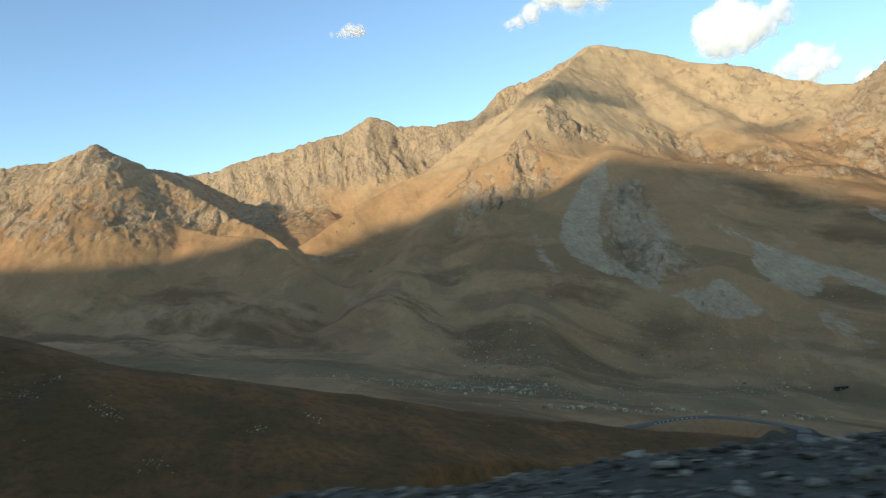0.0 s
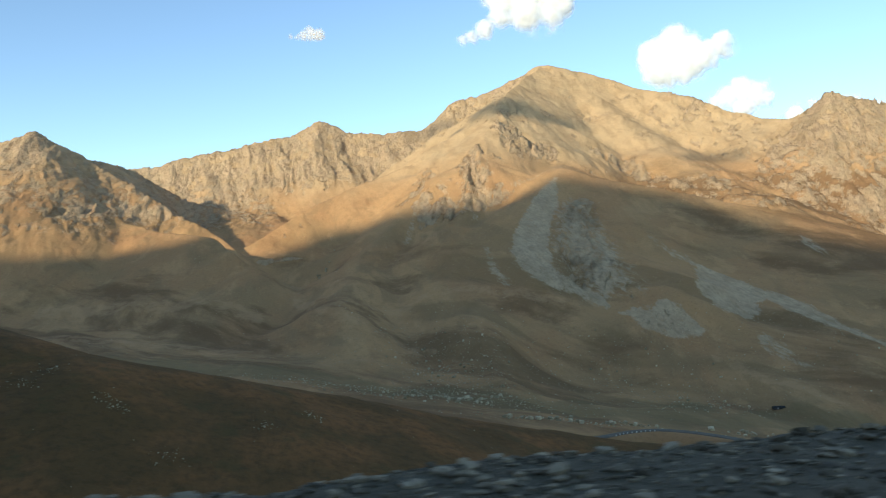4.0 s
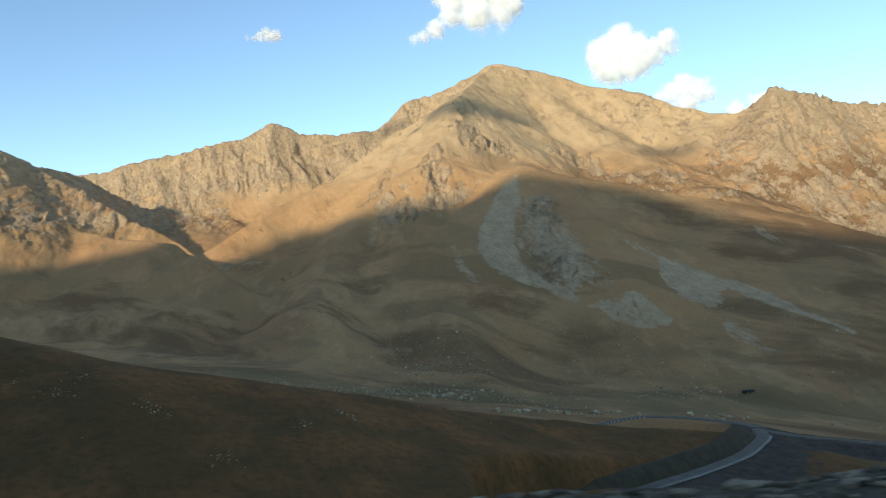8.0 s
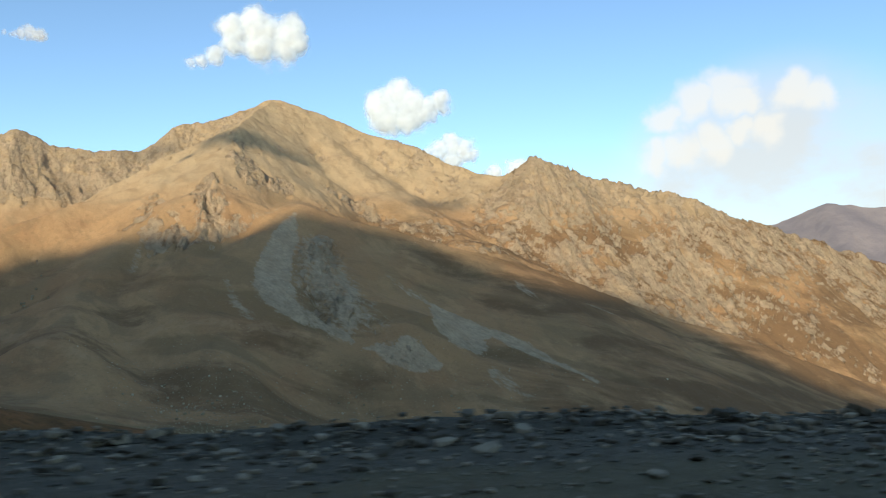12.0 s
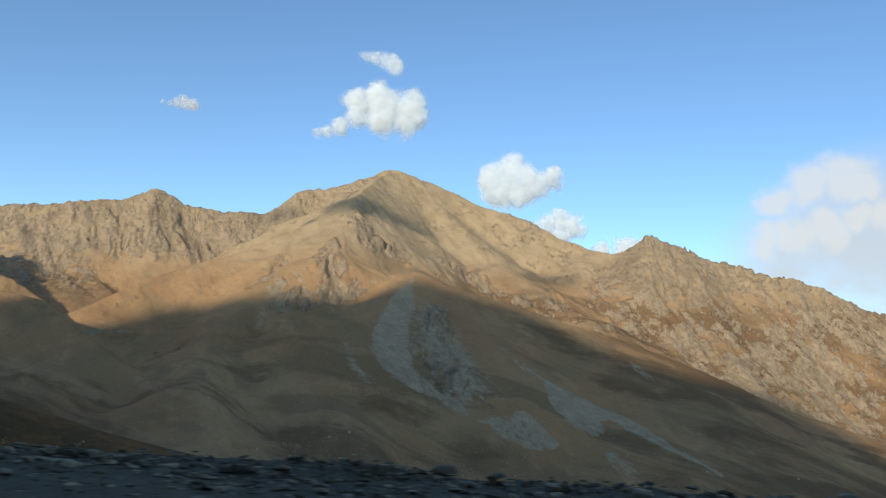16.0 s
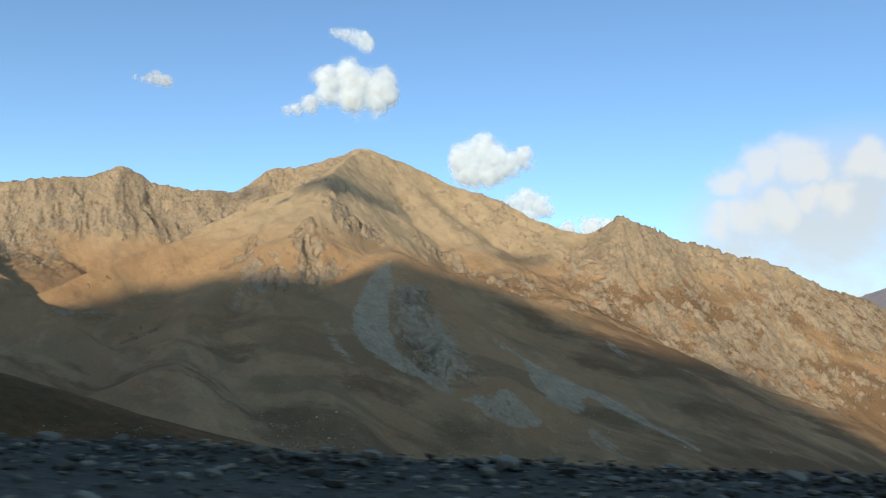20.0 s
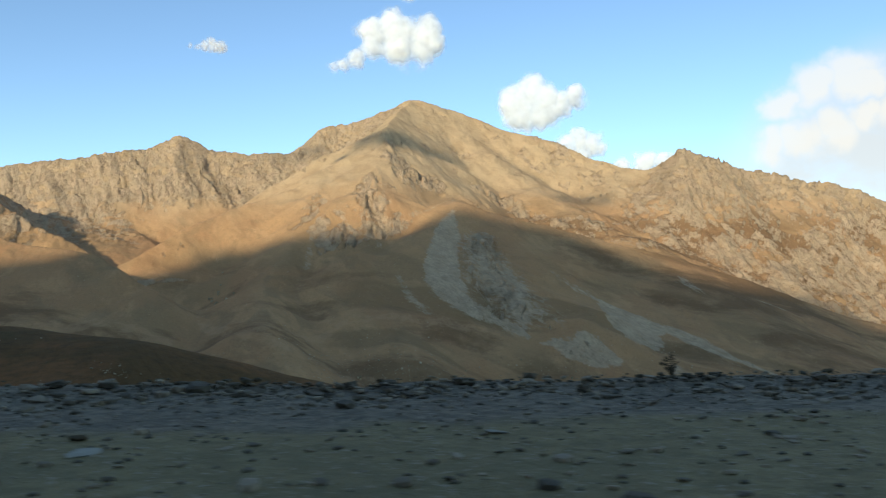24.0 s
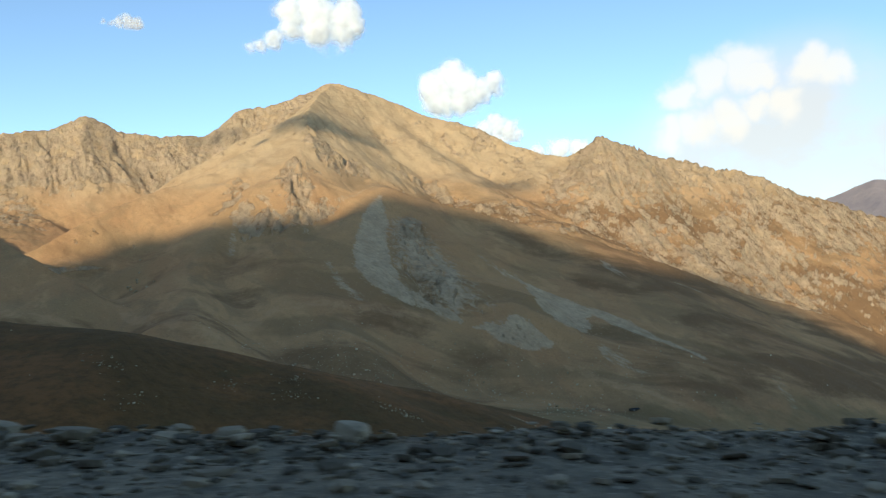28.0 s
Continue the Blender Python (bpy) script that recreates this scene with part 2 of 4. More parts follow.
# the mountain behind the road, whose crest throws the evening shadow over the valley:
# places across the light, and the height of the shadow's upper limit there, 1000 m before the road
SHADE_ACROSS = [-2600, -1700, -1579, -1553, -1530, -1472, -1428, -1390, -1367, -1348, -1325, -1190, -1097, -1046, -970, -945, -908, -875, -848, -826, -750, -676, -620, -594, -560, -504, -435, -375, -333, -279, -224, -176, -138, -62, -22, 39, 99, 151, 300, 900]
SHADE_HEIGHT = [420, 480, 513, 551, 574, 586, 610, 635, 690, 732, 758, 760, 777, 774, 764, 776, 801, 824, 858, 884, 874, 867, 858, 847, 842, 817, 789, 760, 748, 732, 723, 724, 730, 736, 722, 686, 655, 615, 540, 420]
SHADE_BACK = -1300.0
CREST_SOUTH = [(u * SUN_WAY.y + SHADE_BACK * SUN_WAY.x, SHADE_BACK * SUN_WAY.y - u * SUN_WAY.x, h - SUN_TAN * (SHADE_BACK + 1000) + 5.0) for u, h in zip(SHADE_ACROSS, SHADE_HEIGHT)]

# the lower road in the valley, which bends round the foot of the hill
LOWER_ROAD = [(150, 185, -152), (40, 225, -143), (0, 275, -138), (4, 322, -133), (38, 358, -129), (85, 383, -127.5), (130, 404, -127.5), (170, 428, -128), (193, 449, -128), (211, 470, -129), (226, 500, -132), (246, 550, -140), (238, 610, -146),
              (216, 648, -149), (199, 657, -150), (177, 656, -151), (140, 645, -152), (60, 650, -153), (-80, 690, -150)]
SIDE_ROAD = [(226, 500, -132), (240, 480, -133), (265, 462, -135), (310, 440, -139), (420, 420, -152), (700, 380, -190)]

# the road's line: where the eye passes, carried on at both ends
LANE = [(140, 34), (93, 22), (46, 10), (0, 0), (-33, -6.2), (-67, -8.6), (-104, -5), (-142, 2.5), (-179, 11.3), (-213, 21.6), (-245, 33.8), (-276, 47.3), (-320, 68), (-364, 91), (-420, 124)]
ROAD_Z = -1.4


def lane_point(s):
    """A point on the lane, s metres from the first eye along the drive, and the unit vector to the valley side."""
    pts = [Vector((x, y)) for x, y in LANE]
    runs = [0.0]
    for a, b in zip(pts[:-1], pts[1:]):
        runs.append(runs[-1] + (b - a).length)
    s += runs[3]
    i = max(0, min(len(pts) - 2, sum(r <= s for r in runs) - 1))
    t = (s - runs[i]) / (runs[i + 1] - runs[i])
    p0, p1, p2, p3 = (pts[max(0, min(len(pts) - 1, i + k))] for k in (-1, 0, 1, 2))
    p = 0.5 * ((2 * p1) + (p2 - p0) * t + (2 * p0 - 5 * p1 + 4 * p2 - p3) * t * t + (3 * p1 - p0 - 3 * p2 + p3) * t ** 3)
    v = 0.5 * ((p2 - p0) + 2 * (2 * p0 - 5 * p1 + 4 * p2 - p3) * t + 3 * (3 * p1 - p0 - 3 * p2 + p3) * t * t)
    v.normalize()
    return p, Vector((v.y, -v.x))


# outlines of the crag below the front spur and of the bare screes
CRAG = [(367, 1611), (316, 1502), (287, 1412), (283, 1347), (300, 1310), (338, 1268), (364, 1253), (394, 1234), (407, 1216), (405, 1272), (412, 1388), (421, 1492), (408, 1598)]
SCREE_FIELDS = [
    [(372, 1680), (321, 1631), (267, 1533), (238, 1477), (222, 1412), (226, 1368), (250, 1317), (279, 1294), (313, 1270), (344, 1224), (345, 1253), (320, 1292), (296, 1313), (283, 1347), (287, 1412), (310, 1497), (351, 1570)],
    [(548, 1329), (569, 1304), (593, 1257), (617, 1216), (638, 1164), (662, 1110), (675, 1047), (690, 1007), (660, 1053), (638, 1090), (613, 1143), (597, 1186), (576, 1182), (566, 1155), (528, 1132), (504, 1141), (496, 1173), (490, 1196)],
    [(356, 1202), (379, 1190), (396, 1164), (412, 1173), (442, 1153), (455, 1111), (443, 1101), (408, 1125), (374, 1155)],
    [(525, 1073), (541, 1073), (543, 1040), (549, 998), (543, 1012), (527, 1033), (517, 1050)],
    [(784, 1398), (792, 1374), (794, 1323), (774, 1338), (772, 1371)],
    [(180, 1478), (185, 1388), (196, 1318), (188, 1325), (175, 1392)],
    [(488, 1420), (509, 1389), (537, 1351), (546, 1303), (530, 1330), (500, 1375)]]


def outline(x, y, points):
    """Distance to a closed outline, positive inside."""
    best, inside = np.full(x.shape, 1e9), np.zeros(x.shape, bool)
    for (ax, ay), (bx, by) in zip(points, points[1:] + points[:1]):
        dx, dy = bx - ax, by - ay
        t = np.clip(((x - ax) * dx + (y - ay) * dy) / (dx * dx + dy * dy), 0, 1)
        best = np.minimum(best, np.hypot(x - ax - t * dx, y - ay - t * dy))
        inside ^= ((ay > y) != (by > y)) & (x < ax + dx * (y - ay) / (dy if dy else 1e-9))
    return np.where(inside, best, -best)


# width of the gravel shoulder from the eye's line to its outer edge, along the drive
EDGE_S = [-150, -60, -5, 0, 5, 8, 12, 15, 18, 20, 25, 30, 46, 49, 52, 56, 60, 65, 70, 75, 80, 84, 88, 90.5, 92.5, 94, 96, 98, 100.5, 102, 105, 108, 112, 116, 135, 140, 146, 152, 158, 164, 170, 175, 180, 186, 192, 198, 204, 210, 216, 220, 236, 243, 249, 254, 258, 262, 266, 270, 277, 283, 300, 400]
EDGE_W = [5.6, 5.2, 4.6, 5.0, 5.2, 5.1, 6.0, 5.8, 5.25, 5.0, 4.85, 4.6, 4.7, 4.5, 4.2, 4.0, 3.6, 3.65, 3.45, 3.2, 2.9, 3.1, 3.3, 3.55, 3.8, 3.9, 3.0, 3.3, 4.2, 4.8, 5.6, 5.5, 5.8, 6.8, 8.5, 9.2, 9.0, 8.6, 8.5, 9.3, 9.6, 9.0, 8.4, 8.0, 8.4, 8.4, 8.8, 8.9, 9.6, 9.4, 12.0, 11.2, 10.4, 9.2, 7.6, 7.5, 7.3, 6.8, 5.9, 6.4, 6.5, 6.5]
CREST_S = [-150, 40, 56, 70, 74, 82, 90, 98, 106, 116, 262, 276, 400]
CREST_H = [-0.04, -0.04, -0.14, -0.14, -0.27, -0.27, -0.14, -0.14, 0.0, 0.06, 0.06, 0.0, 0.0]


def edge_width(s):
    return np.interp(s / 1.018, EDGE_S, EDGE_W)


def flank(x, y, line, steep, back=None, curve=0.0, soft=0.0):
    """A crest with its flanks, which fall away from it. steep: to the right of its run; back: to its left."""
    height, side, weight, near = np.zeros_like(x), np.zeros_like(x), np.full(x.shape, 1e-30), np.full(x.shape, 1e9)
    for (ax, ay, az), (bx, by, bz) in zip(line[:-1], line[1:]):
        dx, dy = bx - ax, by - ay
        size = math.hypot(dx, dy)
        t = np.clip(((x - ax) * dx + (y - ay) * dy) / size ** 2, 0, 1)
        d = np.hypot(x - ax - t * dx, y - ay - t * dy)
        w = ((d + 6) / 100) ** -7.0
        height += w * (az + t * (bz - az))
        side += w * np.clip((dx * (y - ay) - dy * (x - ax)) / size / (d + 1e-6), -1, 1)
        weight += w
        near = np.minimum(near, d)
    k = steep if back is None else 0.5 * (steep + back) + 0.5 * (back - steep) * side / weight
    fall = np.sqrt(near * near + soft * soft) - soft
    return height / weight - k * fall * (1 - curve * np.minimum(near / 900.0, 0.8))


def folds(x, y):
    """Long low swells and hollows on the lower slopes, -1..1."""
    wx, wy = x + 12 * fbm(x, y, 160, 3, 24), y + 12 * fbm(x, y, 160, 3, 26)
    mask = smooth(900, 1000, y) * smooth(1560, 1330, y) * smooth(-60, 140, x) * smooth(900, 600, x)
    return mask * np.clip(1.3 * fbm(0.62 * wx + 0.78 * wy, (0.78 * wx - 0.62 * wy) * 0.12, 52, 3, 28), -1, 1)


def land(x, y, detail=True):
    """The height of the ground, and how rocky it is, at arrays of x, y."""
    floor = np.array(VALLEY)
    h, axis = np.interp(x, floor[:, 0], floor[:, 2]), np.interp(x, floor[:, 0], floor[:, 1])
    d, north = np.abs(y - axis), y > axis
    rise = np.where(d < 700, 0.00024 * d * d, 0.00024 * 490000 + 0.336 * (d - 700))
    rise_s = 0.0002 * np.minimum(d, 300) ** 2
    base = h + np.where(north, np.minimum(rise * 0.8, 150), rise_s)
    base = np.minimum(base, 130 - 0.1 * np.maximum(y - 1500, 0))
    wob = 25 * fbm(x, y, 260, 3, 3)
    xw, yw = x + wob, y + 20 * fbm(x, y, 230, 3, 9)
    # the high bench between the west ribs and the back wall
    bench = 52 + 0.25 * (y - 1830) - 0.45 * np.maximum(np.abs(x + 290 + 0.31 * (y - 1830)) - 110, 0) - 3 * np.maximum(1790 - y, 0) - 2 * np.maximum(y - 2430, 0)
    parts = [base, bench,
             flank(xw, yw, CREST_WEST, 0.66, 0.62), flank(xw, yw, RIB_WEST, 0.5, 0.75), flank(xw, yw, RIB_WEST_BACK, 0.55, 0.7), flank(xw, yw, FOOT_WEST, 0.62),
             flank(xw, yw, CREST_BACK, 1.0, 0.6, 0.35), flank(xw, yw, CREST_MAIN, 0.74, 0.6), flank(xw, yw, CREST_EAST, 1.08, 0.6, 0.1),
             flank(xw, yw, SPUR_WEST, 0.8, 0.62), flank(xw, yw, RIB_MIDDLE, 0.5, None, 0.0, 15.0), flank(xw, yw, RIB_KNOB, 0.5, None, 0.0, 15.0),
             flank(xw, yw, SPUR_FRONT, 0.56, None, 0.0, 40.0), flank(xw, yw, SPUR_EAST, 0.5, 0.75), flank(xw, yw, RIB_FACE, 0.52, None, 0.0, 70.0), flank(xw, yw, RIB_EAST, 1.1), flank(xw, yw, RIB_FAR_EAST, 1.0)]
    k = 6.0
    top = np.maximum.reduce(parts)
    z = top + k * np.log(sum(np.exp(np.maximum(p - top, -200) / k) for p in parts))
    # rock: the back wall, the west peak, the east crest and its face, the crag under the front spur
    d_back = to_line(x, y, CREST_BACK[:12])[0]
    rock = smooth(430, 240, d_back) * smooth(225, 300, z + 30 * fbm(x, y, 90, 3, 19))
    d_west = to_line(x, y, CREST_WEST[1:6])[0]
    rock = np.maximum(rock, 0.95 * smooth(540, 250, d_west) * smooth(30, 150, z))
    d_east = to_line(x, y, CREST_EAST[:10])[0]
    d_spur, _, _, side = to_line(x, y, SPUR_EAST)
    behind = smooth(10, 60, d_spur * side)
    rock = np.maximum(rock, np.maximum(smooth(420, 120, d_east), 0.9 * smooth(720, 480, d_east) * behind * smooth(820, 960, x)) * smooth(-140, -60, z))
    rock = np.maximum(rock, 0.55 * behind * smooth(330, 60, d_spur) * smooth(420, 560, x))
    rock = np.maximum(rock, 0.28 * smooth(500, 100, to_line(x, y, CREST_MAIN[:6])[0]))
    rock = np.maximum(rock, 0.5 * smooth(130, 30, np.hypot((x - 330) / 1.0, (y - 2100) / 1.4)))
    rock = np.maximum(rock, 0.6 * smooth(60, 20, np.hypot(x - 100, y - 1900)))
    for ox, oy, reach in OUTCROPS:
        rock = np.maximum(rock, 1.15 * smooth(1.25 * reach, 0.35 * reach, np.hypot(x - ox, (y - oy) * 0.8) + 0.35 * reach * fbm(x, y, 24, 3, 15)))
    patch = smooth(-0.28, 0.22, fbm(x, y, 150, 3, 12))
    wall_part = smooth(400, 200, d_back)
    rock = rock * (0.3 + 0.7 * np.maximum(patch, np.maximum(0.85 * wall_part, 0.6 * smooth(420, 200, d_west)))) * (0.75 + 0.5 * fbm(x, y, 45, 3, 13))
    crag = smooth(-30, 45, outline(x, y, CRAG) + 30 * fbm(x, y, 60, 3, 17))
    rock = np.maximum(rock, crag * (0.42 + 0.55 * fbm(x, y * 0.35, 38, 3, 18)))
    if detail:
        far = smooth(500, 900, y)
        flute = smooth(420, 250, d_back)
        crest = smooth(0, 90, np.minimum(d_back, d_east)) * 0.7 + 0.3
        z = z + far * (7 * fbm(x, y, 170, 3, 21) + 5.0 * fbm(x + 0.25 * y, y * 0.22, 70, 3, 31) + 1.6 * fbm(x, y, 30, 3, 41) + 0.9 * fbm(x + 0.4 * y, 0.4 * y, 12, 2, 45))
        for line in MORAINES:
            z = z + 3.2 * np.exp(-(to_line(x + wob, y + 0.5 * wob, line)[0] / 34) ** 2)
        wx, wy = x + 14 * fbm(x, y, 70, 3, 14), y + 14 * fbm(x, y, 70, 3, 16)
        # the crag's ribs and gullies run straight down the fall of the slope
        z = z + crag * (9 * ridged(wx - 0.1 * wy, wy * 0.22, 52, 3, 85) + 4 * blocks(wx, wy * 0.45, 15, 88))
        # folds of the lower slope, slanting down to the stream
        z = z + 2.2 * folds(x, y)
        # beds of rock that dip to the south: long ribs with stepped, broken edges
        along, off = -0.05 * wx - wy, wx - 0.05 * wy
        face = 17 * ridged(off, along * 0.3, 90, 3, 51) + 12 * blocks(off, along * 0.36, 42, 61) + 12 * blocks(off, along * 0.42, 20, 66) + 6 * blocks(off, along * 0.6, 9, 68)
        wall = 22 * ridged(wx + 0.3 * wy, wy * 0.14, 120, 3, 55) + 9 * blocks(wx + 0.3 * wy, wy * 0.22, 34, 71) + 7 * blocks(wx + 0.3 * wy, wy * 0.4, 16, 76) + 3.5 * blocks(wx, wy * 0.6, 8, 78)
        z = z + far * rock * crest * (1 - 0.4 * smooth(480, 260, d_west)) * ((1 - flute) * face + flute * wall)
        z = z + smooth(34, 8, d_east) * (13 * np.maximum(blocks(x, y, 24, 83), 0) + 5 * blocks(x, y, 10, 84)) * smooth(1070, 1120, x)
        z = z + 4 * smooth(30, 8, d_back) * blocks(x, y, 13, 86)
    # the near hill and the hollow under the road
    hill = flank(x, y, HILL, np.interp(x, [-170, -60, 90, 200], [0.30, 0.24, 0.10, 0.12]), 0.42, 0.0, 28.0)
    near = smooth(900, 620, y)
    if detail:
        hill = hill + 1.6 * fbm(x, y, 60, 4, 71)
    hollow = -141 - 0.13 * np.maximum(x + 40, 0) + 3 * fbm(x, y, 120, 3, 75)
    k2 = 6.0
    low = np.maximum(0.85 * smooth(0, -110, z), 0.85 * smooth(360, 640, x + 0.25 * (y - 1400)) * smooth(330, 120, z))
    low = low + k2 * np.log(np.exp((hill - low) / k2) + np.exp((hollow - low) / k2))
    z = np.where(y < 1000, z * (1 - near) + np.maximum(low, np.minimum(z, low)) * near, z)
    for line in (LOWER_ROAD, SIDE_ROAD):
        dr, hr, _, _ = to_line(x, y, line)
        z = z + (hr - 0.5 - z) * smooth(26, 8, dr)
    # the hillside that carries the road, and the mountain above it
    lane = [(px, py, ROAD_Z) for px, py in LANE]
    lane = [(lane[0][0] + 1500, lane[0][1] - 300, -140)] + lane + [(lane[-1][0] - 2600, lane[-1][1] + 1000, 20)]
    dl, hl, al, sl = to_line(x, y, lane)
    below = hl - 1.6 - 0.66 * np.maximum(dl - 3.0, 0)
    above = hl - 1.6 + 0.62 * np.maximum(dl - 9, 0) + 0.6 * np.maximum(dl - 150, 0)
    south = np.minimum(above, np.maximum(flank(x, y, CREST_SOUTH, 0.9), -300))
    z = np.where(sl < 0, np.maximum(z, below), np.maximum(south, np.minimum(above, hl - 1.6)))
    return z, rock


def ground_z(x, y):
    return float(land(np.array([float(x)]), np.array([float(y)]))[0][0])


def mesh_from(name, verts, faces, material, smooth_shade=True):
    me = bpy.data.meshes.new(name)
    faces = np.asarray(faces, dtype=np.int32)
    n = faces.shape[1]
    me.vertices.add(len(verts))
    me.vertices.foreach_set("co", np.asarray(verts, dtype=np.float32).ravel())
    me.loops.add(faces.size)
    me.loops.foreach_set("vertex_index", faces.ravel())
    me.polygons.add(len(faces))
    me.polygons.foreach_set("loop_start", np.arange(0, faces.size, n, dtype=np.int32))
    me.polygons.foreach_set("loop_total", np.full(len(faces), n, dtype=np.int32))
    me.polygons.foreach_set("use_smooth", np.full(len(faces), smooth_shade))
    me.materials.append(material)
    me.update(calc_edges=True)
    me.validate()
    return me


def grid_faces(rows, cols, wrap=False):
    i, j = np.meshgrid(np.arange(rows - 1), np.arange(cols if wrap else cols - 1), indexing="ij")
    i, j = i.ravel(), j.ravel()
    k = (j + 1) % cols
    return np.stack([i * cols + j, i * cols + k, (i + 1) * cols + k, (i + 1) * cols + j], 1)


# ---- materials ----
class Nodes:
    """A short way to write node materials."""

    def __init__(self, name, roughness=0.9, specular=0.2):
        self.mat = bpy.data.materials.new(name)
        self.mat.use_nodes = True
        self.n, self.l = self.mat.node_tree.nodes, self.mat.node_tree.links
        self.bsdf = self.n["Principled BSDF"]
        self.bsdf.inputs["Roughness"].default_value = roughness
        self.bsdf.inputs["Specular IOR Level"].default_value = specular
        geo = self.n.new("ShaderNodeNewGeometry")
        self.pos = geo.outputs["Position"]
        self.geo = geo

    def put(self, socket, value):
        if isinstance(value, bpy.types.NodeSocket):
            self.l.new(value, socket)
        elif isinstance(value, tuple) and len(value) == 3 and socket.type == "RGBA":
            socket.default_value = (*value, 1)
        else:
            socket.default_value = value

    def attr(self, name):
        a = self.n.new("ShaderNodeAttribute")
        a.attribute_name = name
        return a.outputs["Fac"]

    def noise(self, size, detail=5.0, rough=0.6, stretch=(1, 1, 1), distort=0.0):
        m = self.n.new("ShaderNodeMapping")
        m.inputs["Scale"].default_value = tuple(s / size for s in stretch)
        self.l.new(self.pos, m.inputs["Vector"])
        t = self.n.new("ShaderNodeTexNoise")
        t.inputs["Scale"].default_value, t.inputs["Detail"].default_value, t.inputs["Roughness"].default_value = 1.0, detail, rough
        t.inputs["Distortion"].default_value = distort
        self.l.new(m.outputs[0], t.inputs["Vector"])
        return t.outputs["Fac"]

    def turned(self, size, stretch, turn):
        m = self.n.new("ShaderNodeMapping")
        m.vector_type = "TEXTURE"
        m.inputs["Rotation"].default_value = (0, 0, radians(turn))
        m.inputs["Scale"].default_value = tuple(size * s for s in stretch)
        self.l.new(self.pos, m.inputs["Vector"])
        return m.outputs[0]

    def cells(self, size, stretch=(1, 1, 1), turn=0, wander=0.4):
        """A value of its own for each broken block."""
        at = self.turned(size, stretch, turn)
        warp, add, scale = self.n.new("ShaderNodeTexNoise"), self.n.new("ShaderNodeVectorMath"), self.n.new("ShaderNodeVectorMath")
        warp.inputs["Scale"].default_value, warp.inputs["Detail"].default_value = 1.6, 5.0
        self.l.new(at, warp.inputs["Vector"])
        scale.operation = "SCALE"
        scale.inputs["Scale"].default_value = wander
        self.l.new(warp.outputs["Color"], scale.inputs[0])
        self.l.new(at, add.inputs[0])
        self.l.new(scale.outputs[0], add.inputs[1])
        v = self.n.new("ShaderNodeTexVoronoi")
        v.inputs["Scale"].default_value = 1.0
        self.l.new(add.outputs[0], v.inputs["Vector"])
        split = self.n.new("ShaderNodeSeparateColor")
        self.l.new(v.outputs["Color"], split.inputs[0])
        return split.outputs[0]

    def streaks(self, size, stretch, turn, detail=6.0, rough=0.65):
        t = self.n.new("ShaderNodeTexNoise")
        t.inputs["Scale"].default_value, t.inputs["Detail"].default_value, t.inputs["Roughness"].default_value = 1.0, detail, rough
        t.inputs["Distortion"].default_value = 0.4
        self.l.new(self.turned(size, stretch, turn), t.inputs["Vector"])
        return t.outputs["Fac"]

    def ramp(self, value, lo, hi, a=0.0, b=1.0):
        r = self.n.new("ShaderNodeMapRange")
        r.interpolation_type = "SMOOTHSTEP"
        for key, v in (("From Min", lo), ("From Max", hi), ("To Min", a), ("To Max", b)):
            r.inputs[key].default_value = v
        self.put(r.inputs["Value"], value)
        return r.outputs["Result"]

    def math(self, op, a, b):
        m = self.n.new("ShaderNodeMath")
        m.operation = op
        self.put(m.inputs[0], a)
        self.put(m.inputs[1], b)
        return m.outputs[0]

    def mix(self, fac, a, b, kind="MIX"):
        m = self.n.new("ShaderNodeMix")
        m.data_type, m.blend_type = "RGBA", kind
        self.put(m.inputs[0], fac)
        self.put(m.inputs[6], a)
        self.put(m.inputs[7], b)
        return m.outputs[2]

    def axis(self, k):
        split = self.n.new("ShaderNodeSeparateXYZ")
        self.l.new(self.pos, split.inputs[0])
        return split.outputs[k]

    def random(self):
        return self.n.new("ShaderNodeObjectInfo").outputs["Random"]

    def island(self):
        return self.geo.outputs["Random Per Island"]

    def bump(self, height, strength, distance):
        b = self.n.new("ShaderNodeBump")
        b.inputs["Strength"].default_value, b.inputs["Distance"].default_value = strength, distance
        self.put(b.inputs["Height"], height)
        last = self.bsdf.inputs["Normal"].links
        if last:
            self.l.new(last[0].from_socket, b.inputs["Normal"])
        self.l.new(b.outputs["Normal"], self.bsdf.inputs["Normal"])

    def done(self, color):
        self.put(self.bsdf.inputs["Base Color"], color)
        return self.mat


